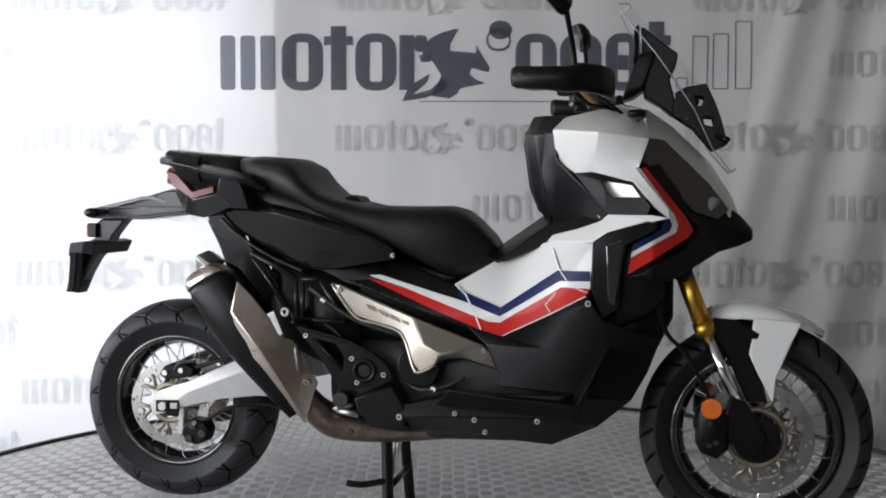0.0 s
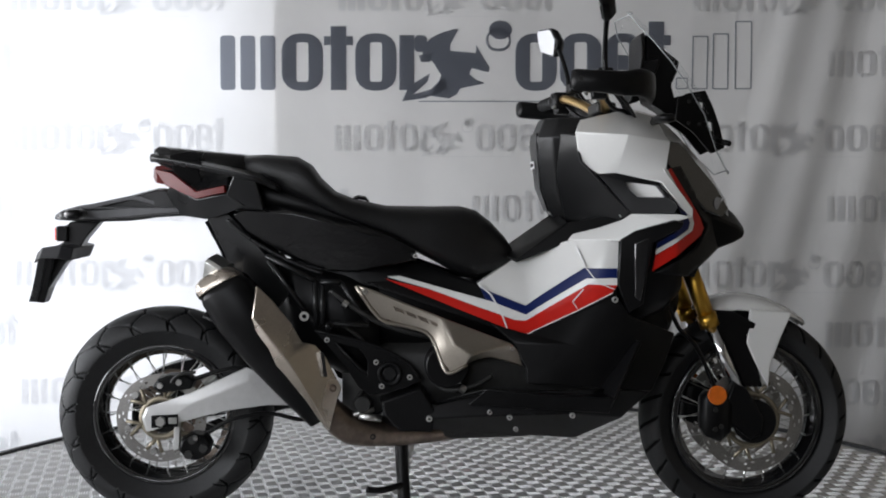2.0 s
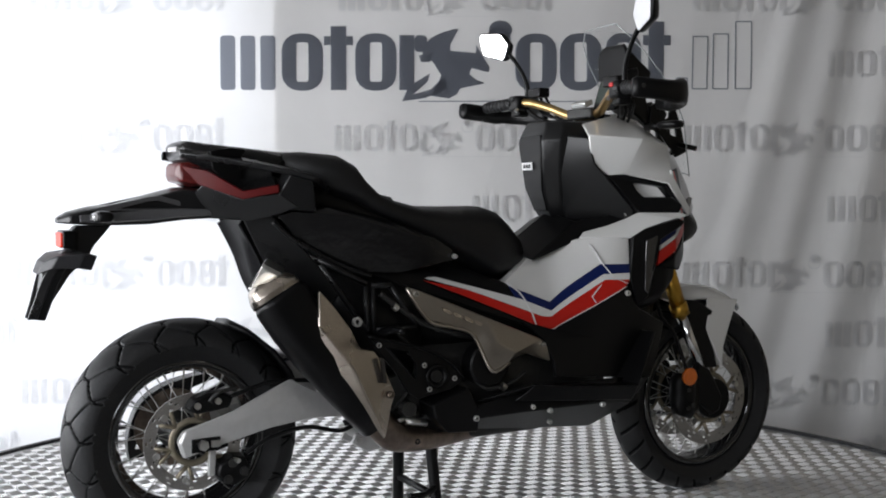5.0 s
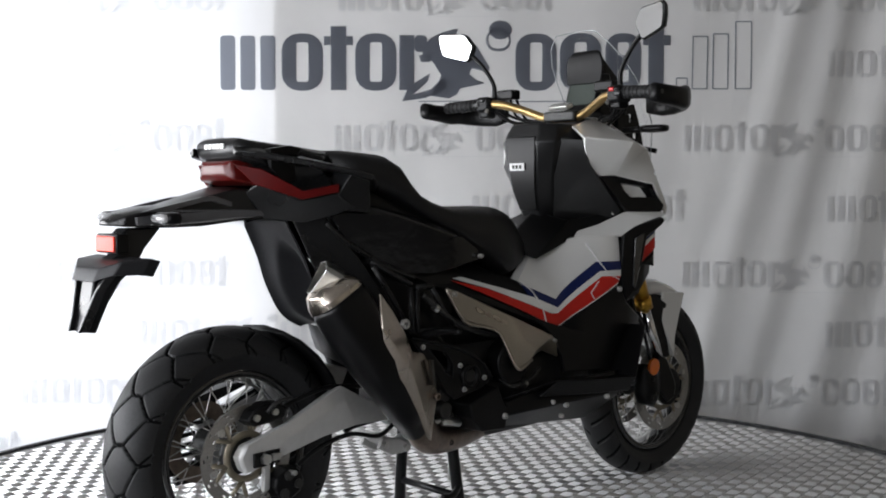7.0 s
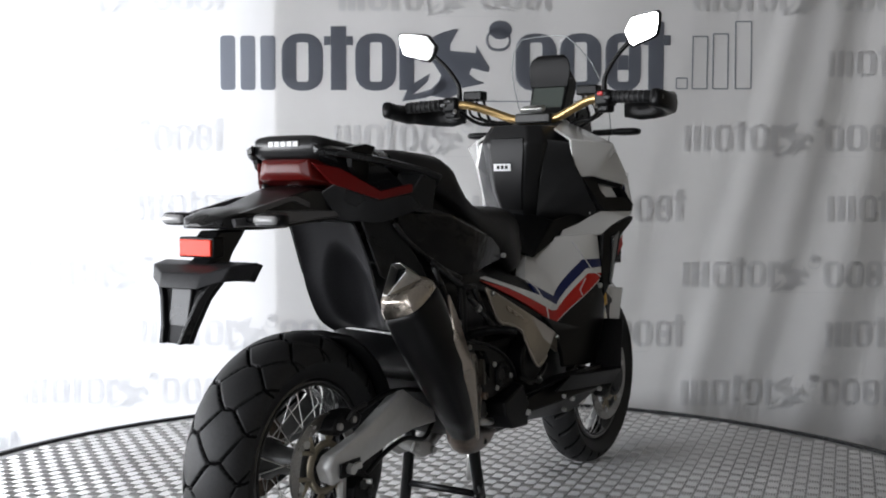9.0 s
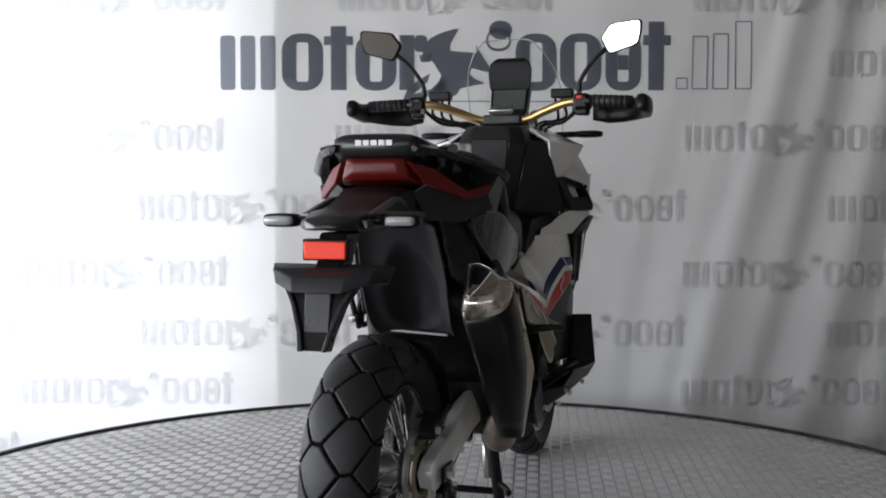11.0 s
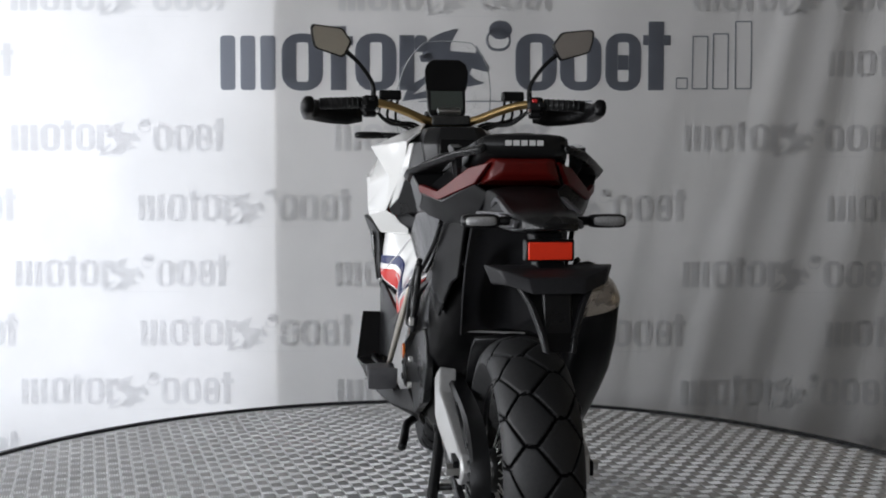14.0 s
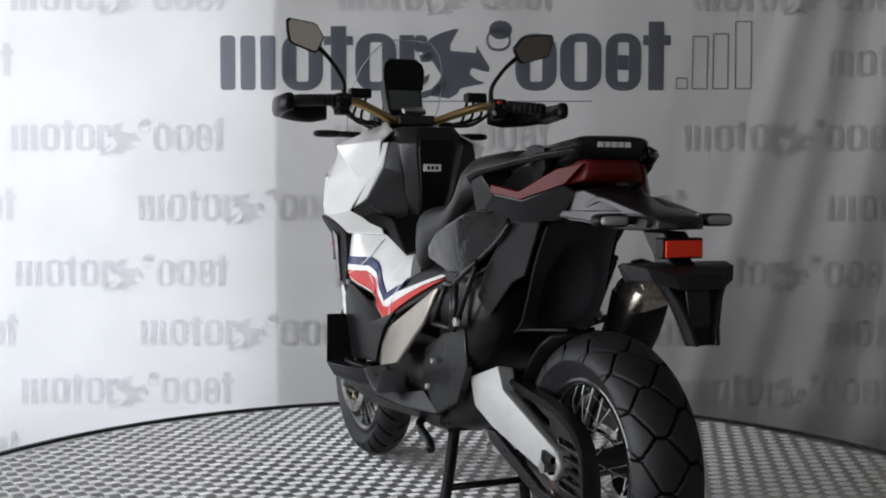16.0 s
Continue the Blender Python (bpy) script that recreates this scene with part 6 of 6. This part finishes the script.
    part("front_indicator", loft([oval(0.545 + dx, s * 0.262, 1.142, hy, hz, 3.5, 14) for dx, hy, hz in ((-0.024, 0.030, 0.007), (-0.014, 0.046, 0.011), (0.010, 0.046, 0.012), (0.022, 0.030, 0.008))]), M_BLACK, bike, "slim black front indicator", smooth=True)
    part("front_indicator_stem", rod((0.545, s * 0.15, 1.140), (0.545, s * 0.225, 1.142), 0.010, 10), M_BLACK, bike, smooth=True)

dash = part("instrument", loft([[(x, -hy, z), (x, hy, z), (x + d, hy, z + 0.01), (x + d, -hy, z + 0.01)] for x, hy, z, d in ((0.500, 0.050, 1.195, 0.03), (0.505, 0.062, 1.215, 0.05), (0.535, 0.065, 1.300, 0.05), (0.545, 0.060, 1.318, 0.04))]), M_BLACK, bike, "black instrument housing", bevel=0.006)
part("display", slab([(0.5085, 1.225), (0.5345, 1.300), (0.5385, 1.299), (0.5125, 1.224)], -0.054, 0.054, 1), M_DISPLAY, dash, "dark instrument display")
part("instrument_hood", loft([[(x, -hy, z), (x, hy, z), (x + 0.012, hy * 0.9, z + 0.008), (x + 0.012, -hy * 0.9, z + 0.008)] for x, hy, z in ((0.528, 0.068, 1.290), (0.530, 0.074, 1.325), (0.530, 0.075, 1.355), (0.530, 0.068, 1.378), (0.532, 0.050, 1.391))]), M_BLACK, dash, "black instrument hood", bevel=0.004)
part("key_plate", block(0.425, 0.005, 1.215, 0.030, 0.075, 0.016, Matrix.Rotation(radians(-25), 4, "Y")), M_STEEL, bar, "small bright steel plate between the clamps", bevel=0.003)
bracket = part("screen_bracket", rod((0.690, -0.050, 1.190), (0.690, 0.050, 1.190), 0.012, 12), M_BLACK, bike, "black screen bracket", smooth=True)
for s in (-1, 1):
    part("bracket_side", plate([(0.640, 1.215), (0.667, 1.228), (0.719, 1.237), (0.742, 1.190), (0.759, 1.144), (0.777, 1.076), (0.738, 1.059), (0.685, 1.120), (0.633, 1.155)], [[(0.690, 1.205), (0.714, 1.202), (0.712, 1.180), (0.694, 1.176)], [(0.712, 1.150), (0.738, 1.148), (0.742, 1.122), (0.716, 1.128)]], 0.042, 0.054, s), M_BLACK, bracket, "black side plate with two openings", bevel=0.002)
    part("bracket_arm", rod((0.745, s * 0.045, 1.100), (0.772, s * 0.105, 1.085), 0.008, 10), M_BLACK, bracket, smooth=True)
for bx, bz in ((0.672, 1.205), (0.671, 1.145), (0.702, 1.142), (0.752, 1.095)):
    for s in (-1, 1):
        part("bracket_screw", rod((bx, s * 0.052, bz), (bx, s * 0.060, bz), 0.005, 10), M_ALLOY, bracket, "dark screw")
part("dash_support", slab([(0.548, 1.392), (0.562, 1.384), (0.600, 1.352), (0.646, 1.318), (0.640, 1.287), (0.624, 1.253), (0.640, 1.190), (0.633, 1.150), (0.598, 1.180), (0.556, 1.205), (0.552, 1.300)], -0.045, 0.045, 1), M_BLACK, bike, "black instrument support", bevel=0.005)
part("key_stem", rod((0.545, -0.06, 1.235), (0.545, 0.06, 1.235), 0.014, 12), M_BLACK, bike, "round black hinge of the support", smooth=True)


def windscreen():
    """A tall curved screen, thin acrylic, swept back towards its top."""
    bm = bmesh.new()
    rows = []
    for x, z, hy, sweep in ((0.800, 1.012, 0.060, 0.015), (0.768, 1.075, 0.110, 0.035), (0.742, 1.170, 0.150, 0.055), (0.698, 1.250, 0.165, 0.065), (0.652, 1.312, 0.160, 0.062), (0.598, 1.372, 0.145, 0.055), (0.552, 1.418, 0.118, 0.045), (0.518, 1.456, 0.080, 0.030)):
        rows.append([bm.verts.new((x - sweep * (k / 6) ** 2, hy * k / 6, z - 0.010 * (k / 6) ** 2)) for k in range(-6, 7)])
    for r0, r1 in zip(rows, rows[1:]):
        for i in range(12):
            bm.faces.new((r0[i], r0[i + 1], r1[i + 1], r1[i]))
    edge_line = [rows[0][i].co.copy() for i in range(13)] + [r[-1].co.copy() for r in rows[1:]] + [rows[-1][i].co.copy() for i in range(11, -1, -1)] + [r[0].co.copy() for r in rows[-2::-1]]
    bmesh.ops.solidify(bm, geom=bm.faces[:], thickness=0.004)
    return bm, edge_line


screen_mesh, screen_line = windscreen()
screen = part("windscreen", screen_mesh, M_SCREEN, bike, "clear curved windscreen", smooth=True)
part("screen_edge", tube(screen_line, 0.0016, 6, 1), M_SCREEN_EDGE, screen, "pale polished screen edge", smooth=True)


# ---- what moves: the turntable and the motorcycle on it ----
def motions():
    times = [0.25 * i for i in range(65)]
    walk(turntable, [(t, pose(0, 0, 0, 0, 0, turned(t))) for t in times])
    walk(bike, [(t, pose(0, 0, 0, 0, 0, turned(t) + HEADING) @ pose(0, SIDE, 0)) for t in times])


motions()
